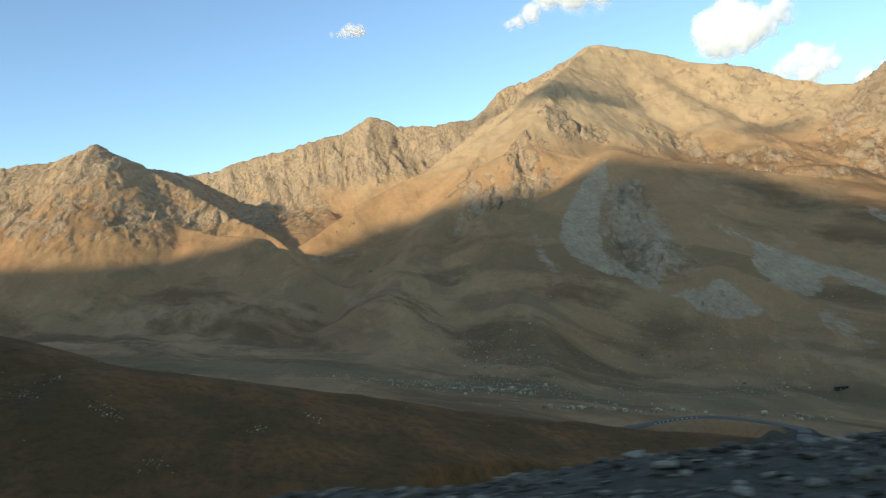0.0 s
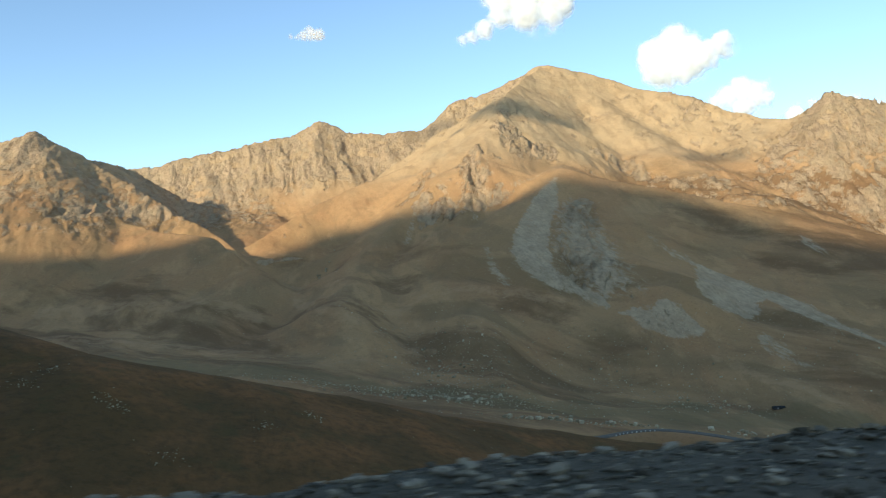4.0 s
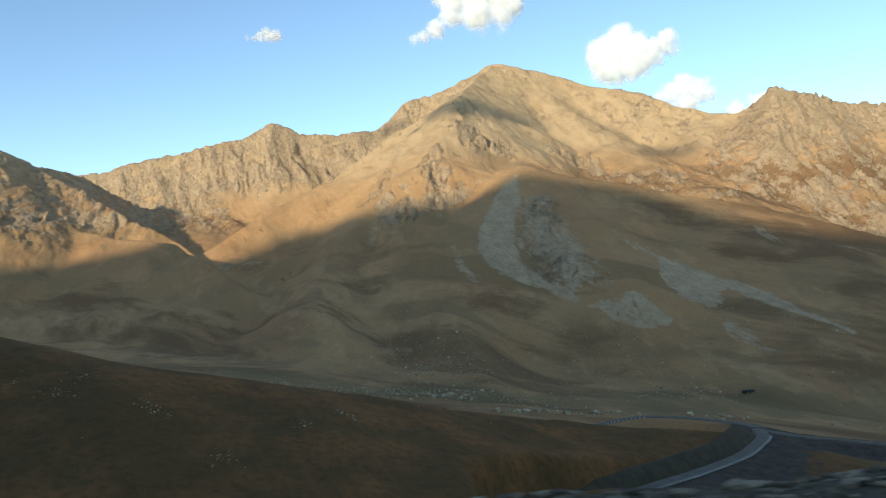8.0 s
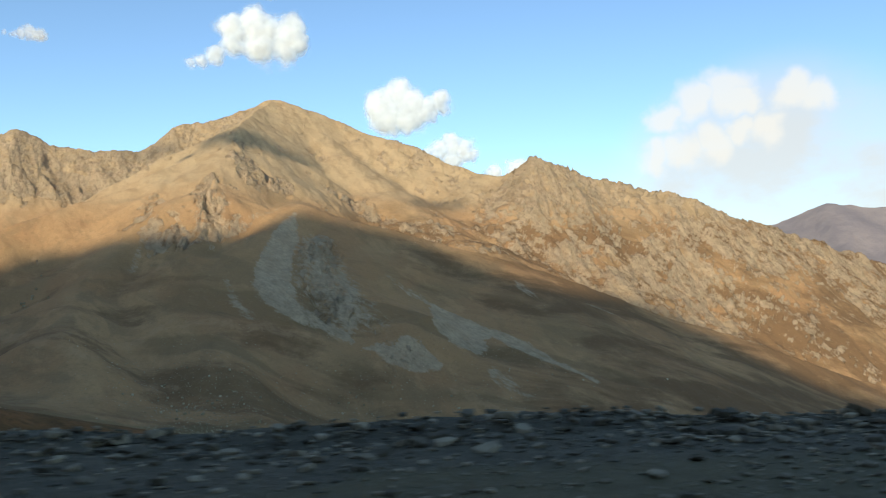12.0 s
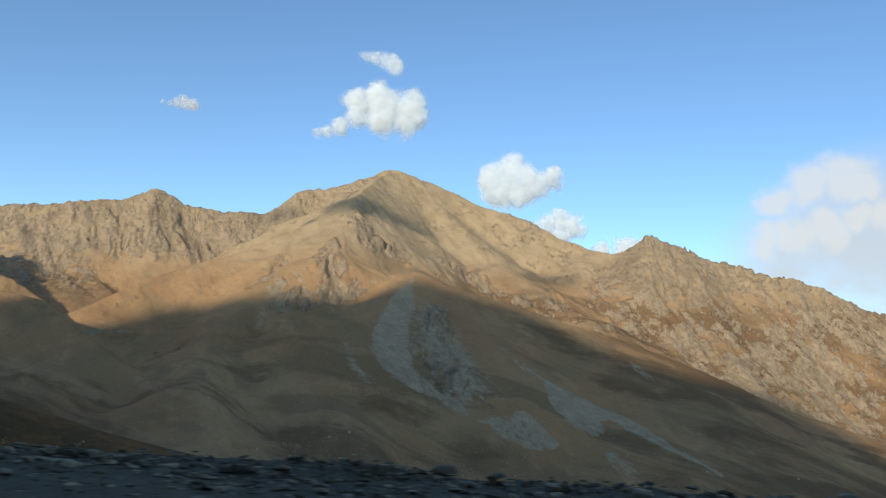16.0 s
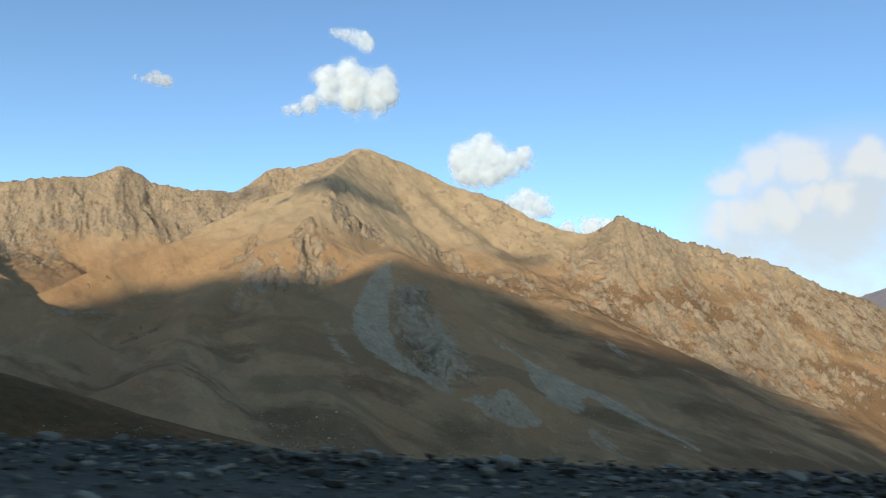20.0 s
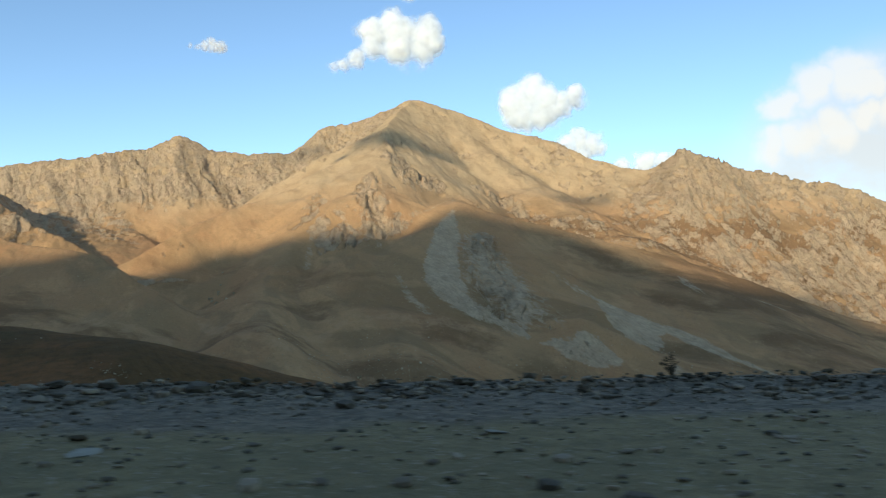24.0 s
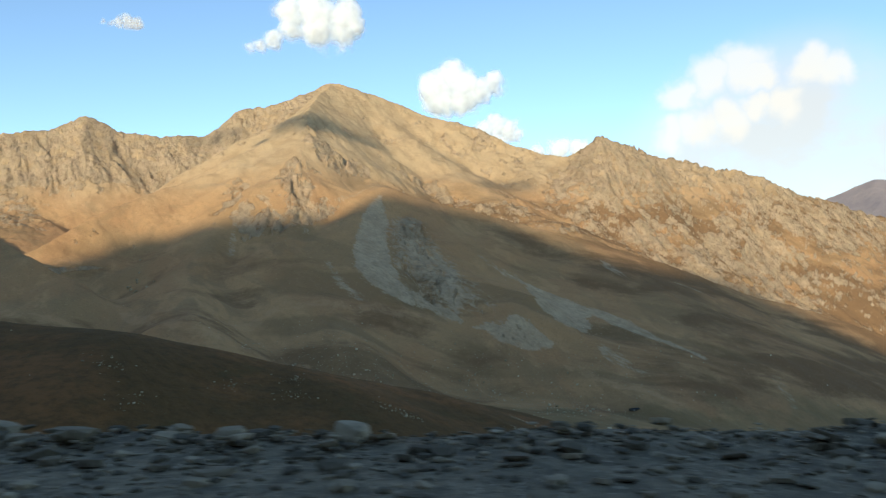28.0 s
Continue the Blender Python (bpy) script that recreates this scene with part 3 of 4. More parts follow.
def ground_material():
    m = Nodes("mountain_ground", 0.95, 0.1)
    grass = m.mix(m.ramp(m.noise(260, 4), 0.38, 0.62), (0.48, 0.299, 0.147), (0.36, 0.232, 0.116))
    grass = m.mix(m.ramp(m.noise(170, 5, 0.6, (1, 0.7, 1), 0.6), 0.43, 0.6, 0, 0.85), grass, (0.415, 0.242, 0.118))
    grass = m.mix(m.ramp(m.noise(110, 6, 0.62, (1, 0.5, 1), 1.0), 0.5, 0.64, 0, 0.5), grass, (0.26, 0.18, 0.097))
    grass = m.mix(m.ramp(m.noise(50, 6, 0.65, (1, 0.25, 1), 0.5), 0.52, 0.68, 0, 0.5), grass, (0.564, 0.358, 0.18))
    grass = m.mix(m.ramp(m.noise(9, 6, 0.72), 0.5, 0.75, 0, 0.35), grass, (0.228, 0.152, 0.0829))
    heath = m.math("ADD", m.attr("low"), m.ramp(m.streaks(150, (1.8, 0.8, 1), -30), 0.32, 0.68, -0.5, 0.5))
    grass = m.mix(m.ramp(heath, 0.3, 0.95, 0, 0.88), grass, (0.2, 0.122, 0.063))
    # relief of the folds tinted into the grass: swells paler, hollows darker
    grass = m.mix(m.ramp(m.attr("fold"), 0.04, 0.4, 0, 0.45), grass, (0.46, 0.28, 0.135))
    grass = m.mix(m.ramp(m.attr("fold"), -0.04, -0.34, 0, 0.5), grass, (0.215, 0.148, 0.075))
    grass = m.mix(m.ramp(m.noise(3.5, 4, 0.7), 0.5, 0.72, 0, 0.35), grass, (0.192, 0.132, 0.0694))
    grass = m.mix(m.ramp(m.noise(5, 4, 0.7), 0.58, 0.75, 0, 0.4), grass, (0.624, 0.432, 0.235))
    grass = m.mix(1.0, grass, (1.09, 1.05, 0.98), "MULTIPLY")
    # paler tone of the sunlit slopes, put into the grass colour by height
    grass = m.mix(m.ramp(m.attr("high"), 0.0, 1.0, 0, 0.75), grass, m.mix(m.ramp(m.noise(40, 6, 0.65, (1, 0.4, 1), 0.5), 0.4, 0.65), (0.57, 0.425, 0.24), (0.45, 0.33, 0.18)))
    big, fine = m.cells(30, (1.9, 0.8, 0.9), -92), m.cells(11, (1.7, 0.8, 0.9), -92)
    ribs = m.streaks(20, (2.6, 0.7, 0.8), -92, 7, 0.7)
    rock = m.mix(m.noise(60, 6, 0.65, (1, 1, 0.6)), (0.565, 0.425, 0.255), (0.455, 0.338, 0.2))
    rock = m.mix(m.ramp(big, 0.0, 1.0, 0, 0.35), rock, (0.672, 0.473, 0.292))
    rock = m.mix(m.ramp(fine, 0.55, 1.0, 0, 0.45), rock, (0.324, 0.221, 0.127))
    # shade in the gaps between ribs, painted dark where the bump sinks
    rock = m.mix(m.ramp(ribs, 0.57, 0.68, 0, 0.35), rock, (0.2, 0.142, 0.085))
    scree = m.mix(m.ramp(m.noise(26, 7, 0.7), 0.35, 0.65), (0.6, 0.465, 0.29), (0.46, 0.352, 0.215))
    scree = m.mix(m.ramp(m.noise(6, 5, 0.7), 0.56, 0.7, 0, 0.7), scree, (0.26, 0.205, 0.13))
    rocky = m.math("ADD", m.attr("rock"), m.ramp(m.noise(30, 7, 0.7, (1, 0.7, 1), 0.4), 0.3, 0.72, -0.4, 0.4))
    rockiness = m.ramp(rocky, 0.3, 0.75)
    color = m.mix(rockiness, grass, rock)
    scree = m.mix(m.ramp(m.streaks(7, (5.0, 0.8, 1.0), -70, 6, 0.65), 0.45, 0.65, 0, 0.5), scree, (0.3, 0.235, 0.145))
    stony = m.math("ADD", m.attr("scree"), m.ramp(m.streaks(11, (4.0, 0.8, 1.0), -70, 8, 0.75), 0.32, 0.68, -0.5, 0.3))
    color = m.mix(m.ramp(stony, 0.2, 0.8, 0, 0.8), color, scree)
    green = m.math("ADD", m.attr("green"), m.ramp(m.noise(50, 5), 0.3, 0.7, -0.35, 0.35))
    color = m.mix(m.ramp(green, 0.3, 1.0, 0, 0.6), color, (0.225, 0.175, 0.082))
    pale = m.math("ADD", m.attr("pale"), m.ramp(m.noise(30, 7, 0.7, (1, 1, 1), 0.8), 0.3, 0.7, -0.6, 0.5))
    color = m.mix(m.ramp(pale, 0.45, 1.15, 0, 0.4), color, (0.576, 0.362, 0.185))
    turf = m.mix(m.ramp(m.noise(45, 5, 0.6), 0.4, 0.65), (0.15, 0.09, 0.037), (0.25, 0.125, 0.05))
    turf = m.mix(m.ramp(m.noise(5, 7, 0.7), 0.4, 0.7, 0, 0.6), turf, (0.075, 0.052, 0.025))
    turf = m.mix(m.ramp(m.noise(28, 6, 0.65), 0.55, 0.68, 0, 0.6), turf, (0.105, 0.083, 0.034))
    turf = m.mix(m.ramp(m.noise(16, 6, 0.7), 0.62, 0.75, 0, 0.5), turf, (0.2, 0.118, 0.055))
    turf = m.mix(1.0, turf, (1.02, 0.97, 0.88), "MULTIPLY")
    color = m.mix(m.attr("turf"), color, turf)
    slate = m.mix(m.ramp(m.noise(7, 6, 0.7), 0.35, 0.68), (0.062, 0.054, 0.044), (0.11, 0.096, 0.076))
    bare = m.math("ADD", m.attr("slate"), m.ramp(m.noise(24, 5, 0.6), 0.3, 0.7, -0.45, 0.35))
    color = m.mix(m.ramp(bare, 0.3, 0.62, 0, 0.92), color, slate)
    color = m.mix(1.0, color, (1.05, 0.975, 0.95), "MULTIPLY")
    m.bump(m.noise(9, 8, 0.7), 0.35, 4.0)
    m.bump(m.noise(60, 5, 0.6, (1, 0.4, 1), 0.6), 0.3, 14.0)
    relief = m.math("ADD", m.math("MULTIPLY", big, 0.9), m.math("MULTIPLY", fine, 0.45))
    relief = m.math("SUBTRACT", relief, m.math("MULTIPLY", ribs, 1.8))
    m.bump(m.math("MULTIPLY", rockiness, m.math("ADD", relief, 0.25)), 1.0, 7.0)
    return m.done(color)


def gravel_material():
    m = Nodes("slate_gravel", 0.85, 0.3)
    earth = m.mix(m.ramp(m.noise(0.35, 6, 0.7), 0.35, 0.65), (0.19, 0.147, 0.062), (0.3, 0.232, 0.104))
    earth = m.mix(m.ramp(m.noise(2.5, 5), 0.42, 0.7, 0, 0.7), earth, (0.19, 0.155, 0.07))
    slate = m.mix(m.ramp(m.noise(0.22, 6, 0.7), 0.35, 0.65), (0.115, 0.092, 0.058), (0.27, 0.215, 0.135))
    slate = m.mix(m.ramp(m.noise(1.8, 5), 0.45, 0.7, 0, 0.6), slate, (0.14, 0.113, 0.073))
    zone = m.math("ADD", m.attr("outer"), m.ramp(m.noise(3.0, 5, 0.6), 0.3, 0.7, -0.3, 0.3))
    color = m.mix(m.ramp(zone, 0.3, 0.7), earth, slate)
    color = m.mix(m.ramp(m.noise(0.09, 3), 0.58, 0.68, 0, 0.7), color, (0.36, 0.3, 0.21))
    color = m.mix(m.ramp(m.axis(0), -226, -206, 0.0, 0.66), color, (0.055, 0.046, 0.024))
    m.bump(m.noise(0.16, 6, 0.7), 0.9, 0.08)
    return m.done(color)


def stone_material(name, dark, light, dust, size):
    m = Nodes(name, 0.82, 0.25)
    pick = m.math("FRACT", m.math("ADD", m.island(), m.random()), 0.0)
    color = m.mix(m.ramp(pick, 0.15, 1.25), dark, light)
    color = m.mix(m.ramp(m.noise(size, 5), 0.4, 0.7, 0, 0.6), color, dust)
    m.bump(m.noise(size * 0.5, 5), 0.6, size * 0.15)
    return m.done(color)


def plain_material(name, a, b, size, roughness=0.9, bump=0.02):
    m = Nodes(name, roughness, 0.25)
    m.bump(m.noise(size * 0.3, 5), 0.5, bump)
    return m.done(m.mix(m.ramp(m.noise(size, 6, 0.65), 0.35, 0.68), a, b))


def cloud_material():
    m = Nodes("cloud", 1.0, 0.0)
    out = m.n["Material Output"]
    diffuse, glow, both = m.n.new("ShaderNodeBsdfDiffuse"), m.n.new("ShaderNodeBsdfTranslucent"), m.n.new("ShaderNodeMixShader")
    diffuse.inputs["Color"].default_value = glow.inputs["Color"].default_value = (0.97, 0.96, 0.94, 1)
    both.inputs[0].default_value = 0.5
    m.l.new(diffuse.outputs[0], both.inputs[1])
    m.l.new(glow.outputs[0], both.inputs[2])
    clear, mix = m.n.new("ShaderNodeBsdfTransparent"), m.n.new("ShaderNodeMixShader")
    m.put(mix.inputs[0], m.ramp(m.math("ADD", m.attr("dense"), m.ramp(m.noise(80, 2, 0.5), 0.3, 0.7, -0.2, 0.1)), 0.0, 1.0))
    m.l.new(clear.outputs[0], mix.inputs[1])
    m.l.new(both.outputs[0], mix.inputs[2])
    m.l.new(mix.outputs[0], out.inputs["Surface"])
    m.n.remove(m.bsdf)
    return m.mat


GROUND, GRAVEL = ground_material(), gravel_material()
STONE = stone_material("slate_stone", (0.08, 0.064, 0.04), (0.46, 0.365, 0.235), (0.17, 0.135, 0.084), 0.25)
BOULDER = stone_material("pale_boulder", (0.36, 0.275, 0.155), (0.82, 0.66, 0.41), (0.22, 0.165, 0.085), 2.0)
ASPHALT = plain_material("worn_asphalt", (0.155, 0.13, 0.095), (0.205, 0.17, 0.125), 6.0)
VERGE = plain_material("pale_gravel_verge", (0.34, 0.31, 0.26), (0.24, 0.21, 0.17), 3.0)
BANK = plain_material("cut_earth", (0.068, 0.05, 0.027), (0.1, 0.074, 0.04), 5.0, 0.95, 0.1)
CONCRETE = plain_material("whitewashed_concrete", (0.8, 0.75, 0.62), (0.62, 0.57, 0.46), 0.6)
PALE_STONE = plain_material("pale_limestone", (0.6, 0.55, 0.43), (0.46, 0.42, 0.33), 0.3, 0.8, 0.01)
DULL_STONE = plain_material("dull_limestone", (0.36, 0.33, 0.25), (0.26, 0.235, 0.175), 0.2, 0.85, 0.01)
CLOUD = cloud_material()
# brown rock greyed towards blue: the haze of distance is put into the colour
HAZED_ROCK = plain_material("hazed_rock", (0.33, 0.262, 0.235), (0.25, 0.205, 0.2), 220.0, 0.95, 20.0)
TAR, TARP, WALL = plain_material("tarred_felt", (0.02, 0.02, 0.022), (0.04, 0.038, 0.036), 2.0), plain_material("pale_canvas", (0.5, 0.48, 0.42), (0.4, 0.38, 0.33), 1.5), plain_material("dark_boards", (0.06, 0.05, 0.04), (0.09, 0.075, 0.06), 1.0)
STEEL = plain_material("weathered_steel", (0.06, 0.058, 0.055), (0.1, 0.094, 0.086), 0.4, 0.6, 0.002)
STALK = plain_material("dry_stalk", (0.10, 0.075, 0.04), (0.07, 0.05, 0.03), 0.2)
LEAF = plain_material("weed_leaf", (0.10, 0.10, 0.04), (0.13, 0.11, 0.05), 0.15)


# ---- the ground: one sheet, finer where the valley and the mountains are seen ----
def capsule(x, y, a, b, wide_a, wide_b):
    """1 inside a tapering band from a to b, falling off past its edge."""
    dx, dy = b[0] - a[0], b[1] - a[1]
    t = np.clip(((x - a[0]) * dx + (y - a[1]) * dy) / (dx * dx + dy * dy), 0, 1)
    d = np.hypot(x - a[0] - t * dx, y - a[1] - t * dy) / (wide_a + t * (wide_b - wide_a))
    return np.clip(1.6 - d, 0, 1)


def ground_sheet():
    cx, cy = -138.0, -300.0
    view = np.radians(np.arange(-36.0, 55.0, 0.082))
    rest = np.radians(np.concatenate([np.arange(55.0, 205.0, 3.0), np.arange(205.0, 285.0, 0.7), np.arange(285.0, 324.0, 3.0)]))
    az = np.concatenate([view, rest])
    r = [40.0, 120.0, 200.0]
    while r[-1] < 6000:
        d = r[-1]
        r.append(d * (1.015 if d < 480 else 1.006 if d < 1150 else 1.0025 if d < 3150 else 1.03))
    r = np.array(r)
    R, Z = np.meshgrid(r, az, indexing="ij")
    x, y = cx + R * np.sin(Z), cy + R * np.cos(Z)
    z, rock = land(x, y)
    steep = np.abs(np.gradient(z, axis=0) / np.gradient(R, axis=0)) + 0.6 * np.abs(np.gradient(z, axis=1) / (np.gradient(Z, axis=1) * R + 1e-3))
    rock = np.maximum(rock, 0.8 * smooth(1.0, 1.5, steep) * smooth(900, 1000, y))
    verts = np.stack([x, y, z], -1).reshape(-1, 3)
    faces = grid_faces(len(r), len(az), wrap=True)
    verts = np.concatenate([verts, [[cx, cy, float(z[0].mean())]]])
    me = mesh_from("ground", verts, faces, GROUND)
    scree = np.zeros_like(x)
    for k, points in enumerate(SCREE_FIELDS):
        scree = np.maximum(scree, (1.0 if k < 3 else 0.7) * smooth(-12, 4, outline(x, y, points) + 5 * fbm(x, y, 26, 3, 39)))
    scree = np.maximum(scree, smooth(-20, 30, outline(x, y, CRAG) + 20 * fbm(x, y, 60, 3, 37)) * (0.66 + 0.6 * fbm(x, y * 0.3, 45, 3, 38)))
    for a, b, wa, wb in SCREES:
        scree = np.maximum(scree, 0.55 * capsule(x, y, a, b, wa, wb))
    pale = np.zeros_like(x)
    for a, b, wa, wb in PALE:
        pale = np.maximum(pale, capsule(x, y, a, b, wa, wb))
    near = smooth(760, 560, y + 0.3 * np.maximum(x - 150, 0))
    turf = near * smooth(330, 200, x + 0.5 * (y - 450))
    green = smooth(120, 10, to_line(x, y, VALLEY)[0]) * (1 - turf)
    green = np.maximum(green, 0.8 * smooth(120, 40, np.hypot(x - 330, (y - 930) * 1.5)))
    high = smooth(130, 380, z + 40 * fbm(x, y, 120, 3, 33))
    low = np.maximum(0.5 * smooth(140, -90, z), 0.75 * smooth(500, 760, x + 0.25 * (y - 1400)) * smooth(330, 120, z))
    slate = np.zeros_like(x)
    for a, b, wa, wb in SLATE:
        slate = np.maximum(slate, capsule(x, y, a, b, wa, wb))
    slate = np.maximum(slate, smooth(34, 16, to_line(x, y, SIDE_ROAD)[0]))
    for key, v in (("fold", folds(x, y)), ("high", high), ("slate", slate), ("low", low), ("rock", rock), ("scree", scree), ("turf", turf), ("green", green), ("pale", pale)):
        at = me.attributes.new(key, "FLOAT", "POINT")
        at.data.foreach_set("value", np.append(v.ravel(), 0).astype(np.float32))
    return tagged(new("ground", me), "dry brown mountain slopes, valley and rocky peaks", "ground", kind="structure")


SLATE = [((70, 345), (180, 415), 22, 24), ((180, 415), (225, 470), 22, 16), ((225, 470), (250, 560), 10, 10)]
SCREES = [((415, 1785), (285, 1719), 4, 7), ((124, 1773), (134, 1660), 6, 9), ((175, 1690), (178, 1610), 5, 8), ((60, 1760), (30, 1650), 5, 8), ((900, 1300), (960, 1240), 7, 5), ((240, 1800), (215, 1700), 5, 6), ((768, 924), (740, 870), 9, 6)]
PALE = [(a[:2], b[:2], wide, wide * 0.8) for line, wide in zip(MORAINES, (22, 13, 13, 26, 9)) for a, b in zip(line[:-1], line[1:])]
ground = ground_sheet()


# ---- the road's gravel shoulder ----
def shoulder():
    s = np.arange(-120, 390, 0.3)
    profile = [(-9.5, 0.6), (-8, 0.0), (-3, 0.05), (0, 0.05), (2, 0.0)]
    cols = 34
    verts = []
    for sv in s:
        p, n = lane_point(float(sv))
        w, crest = float(edge_width(sv)), float(np.interp(sv, CREST_S, CREST_H))
        for k in range(cols):
            if k < 5:
                u, h = profile[k]
            elif k < 26:
                t = (k - 4) / 21
                u = 2 + (w - 2) * t
                h = crest * max(0.0, (t - 0.75) / 0.25) ** 2
            else:
                t = (k - 25) / 8
                u = w + 6 * t * t + 0.6 * t
                h = crest - 0.7 * (u - w)
            verts.append((p.x + n.x * u, p.y + n.y * u, h))
    verts = np.array(verts)
    x, y = verts[:, 0], verts[:, 1]
    k = np.tile(np.arange(cols), len(s))
    rough = np.where(k < 5, 0.02, np.where(k < 20, 0.04, 0.11))
    verts[:, 2] += ROAD_Z + rough * fbm(x, y, 1.6, 3, 81) + 0.6 * rough * fbm(x, y, 6.0, 2, 91)
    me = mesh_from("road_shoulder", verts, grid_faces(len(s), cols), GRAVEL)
    reach = np.repeat(np.array([float(edge_width(sv)) for sv in s]), cols)
    inner = np.array([p[0] for p in profile])
    across = np.where(k < 5, inner[np.minimum(k, 4)], np.where(k < 26, 2 + (reach - 2) * (k - 4) / 21, reach))
    at = me.attributes.new("outer", "FLOAT", "POINT")
    at.data.foreach_set("value", smooth(4.2, 7.0, across + np.maximum(8.0 - reach, 0) * 0.9 - np.maximum(reach - 9.0, 0) + 3 * smooth(248, 264, np.repeat(s, cols))).astype(np.float32))
    return tagged(new("road_shoulder", me), "broad dark slate gravel shoulder beside the mountain road", "road shoulder", kind="structure")


shoulder()


# ---- stones ----
def rough_stone(seed, flat=0.6, level=1):
    """A broken stone about 1 m across as lists of points and triangles."""
    rng = random.Random(seed)
    bm = bmesh.new()
    bmesh.ops.create_icosphere(bm, subdivisions=level, radius=0.5)
    off = Vector((rng.uniform(0, 50), rng.uniform(0, 50), rng.uniform(0, 50)))
    sx, sy = rng.uniform(0.8, 1.25), rng.uniform(0.7, 1.1)
    for v in bm.verts:
        k = 1 + 0.45 * noise.noise(v.co * 2.2 + off) + 0.25 * noise.noise(v.co * 5 + off)
        v.co = Vector((v.co.x * k * sx, v.co.y * k * sy, v.co.z * k))
    for _ in range(7):
        a, lean, off_cut = rng.uniform(0, 6.28), rng.uniform(-0.35, 0.35), rng.uniform(0.26, 0.42)
        cut = Vector((math.cos(a), math.sin(a), lean)).normalized()
        for v in bm.verts:
            past = v.co.dot(cut) - off_cut
            if past > 0:
                v.co -= cut * past
    tip_x, tip_y = rng.uniform(-0.25, 0.25), rng.uniform(-0.25, 0.25)
    for v in bm.verts:
        v.co.z = min(v.co.z, 0.3 + tip_x * v.co.x + tip_y * v.co.y)
        v.co.z = max(v.co.z, -0.4) * flat * 1.5
    bm.verts.ensure_lookup_table()
    pts = np.array([v.co[:] for v in bm.verts])
    tris = np.array([[v.index for v in f.verts] for f in bm.faces])
    bm.free()
    return pts, tris


SHAPES = [rough_stone(n, 0.15 + 0.07 * (n % 4)) for n in range(8)]


def scatter(name, places, material, label, category):
    """Many stones in one mesh. places: rows of x, y, z, size, turn, shape, tilt."""
    verts, faces, count = [], [], 0
    for x, y, z, size, turn, shape, tilt in places:
        pts, tris = SHAPES[int(shape)]
        m = np.array((Matrix.Rotation(turn, 3, "Z") @ Matrix.Rotation(tilt, 3, "X")))
        verts.append(pts @ m.T * size + (x, y, z))
        faces.append(tris + count)
        count += len(pts)
    me = mesh_from(name, np.concatenate(verts), np.concatenate(faces), material, smooth_shade=False)
    return tagged(new(name, me), label, category, kind="stuff")


def shoulder_height(s, u):
    w = float(edge_width(s))
    t, crest = (u - 2) / (w - 2), float(np.interp(s, CREST_S, CREST_H))
    return ROAD_Z + (crest * max(0.0, (t - 0.75) / 0.25) ** 2 if t <= 1 else crest - 0.7 * (u - w))


def shoulder_stones():
    rng = random.Random(4)
    places, rough = [], []
    for _ in range(68000):
        s = rng.uniform(-45, 305)
        w = float(edge_width(s))
        heap = rng.random() < 0.48
        u = w + rng.gauss(-0.7, 0.8) if heap else w - (w - 2.5) * rng.random() ** 1.5
        u = min(u, w + 1.3)
        small = 0.55 if s < 104 else 1.0
        size = small * min(0.34, 0.045 + rng.expovariate(1 / (0.065 if heap else 0.042)))
        rough.append(0.04 if (u - 2) / (w - 2) < 0.76 else 0.11)
        p, n = lane_point(s)
        lift = rng.uniform(0.0, 0.07) if s > 108 and heap and abs(u - w + 0.3) < 0.5 else 0.0
        places.append((p.x + n.x * u, p.y + n.y * u, shoulder_height(s, u) + size * 0.09 + lift, size, rng.uniform(0, 6.3), rng.randrange(8), rng.uniform(-0.35, 0.35)))
    for _ in range(14000):
        s = rng.uniform(-30, 118)
        w = float(edge_width(s))
        u = 2.3 + (w - 2.2) * rng.random() ** 0.8
        size = min(0.2, 0.045 + rng.expovariate(1 / 0.035))
        rough.append(0.04 if (u - 2) / (w - 2) < 0.76 else 0.11)
        p, n = lane_point(s)
        places.append((p.x + n.x * u, p.y + n.y * u, shoulder_height(s, u) + size * 0.1, size, rng.uniform(0, 6.3), rng.randrange(8), rng.uniform(-0.5, 0.5)))
    # set on the uneven gravel, at its true height
    px, py = np.array([p[0] for p in places]), np.array([p[1] for p in places])
    uneven = np.array(rough) * (fbm(px, py, 1.6, 3, 81) + 0.6 * fbm(px, py, 6.0, 2, 91))
    places = [(x, y, z + dz, *rest) for (x, y, z, *rest), dz in zip(places, uneven)]
    scatter("shoulder_gravel", places, STONE, "loose dark slate stones heaped along the shoulder's edge", "gravel")
    # the larger rocks, each a thing
    meshes = []
    for n in range(6):
        pts, tris = rough_stone(40 + n, 0.32, 2)
        meshes.append(mesh_from("slate_rock", pts, tris, STONE, smooth_shade=False))
    for n in range(150):
        s = rng.uniform(-40, 310)
        w = float(edge_width(s))
        u = w + rng.uniform(-0.9, 0.25) if n % 4 else rng.uniform(4.0, w)
        size = (0.42 if s < 108 else 1.0) * (rng.uniform(0.25, 0.55) if n % 4 else rng.uniform(0.2, 0.42))
        p, nn = lane_point(s)
        ob = new("slate_rock", meshes[n % 6])
        ob.matrix_world = pose(p.x + nn.x * u, p.y + nn.y * u, shoulder_height(s, u) + size * 0.1, rng.uniform(-12, 12), rng.uniform(-12, 12), rng.uniform(0, 360)) @ Matrix.Diagonal((size, size, size * 0.9, 1))
        tagged(ob, "broken flat dark grey slate rock lying on the gravel shoulder", "stone", "slate rocks on the shoulder")


shoulder_stones()


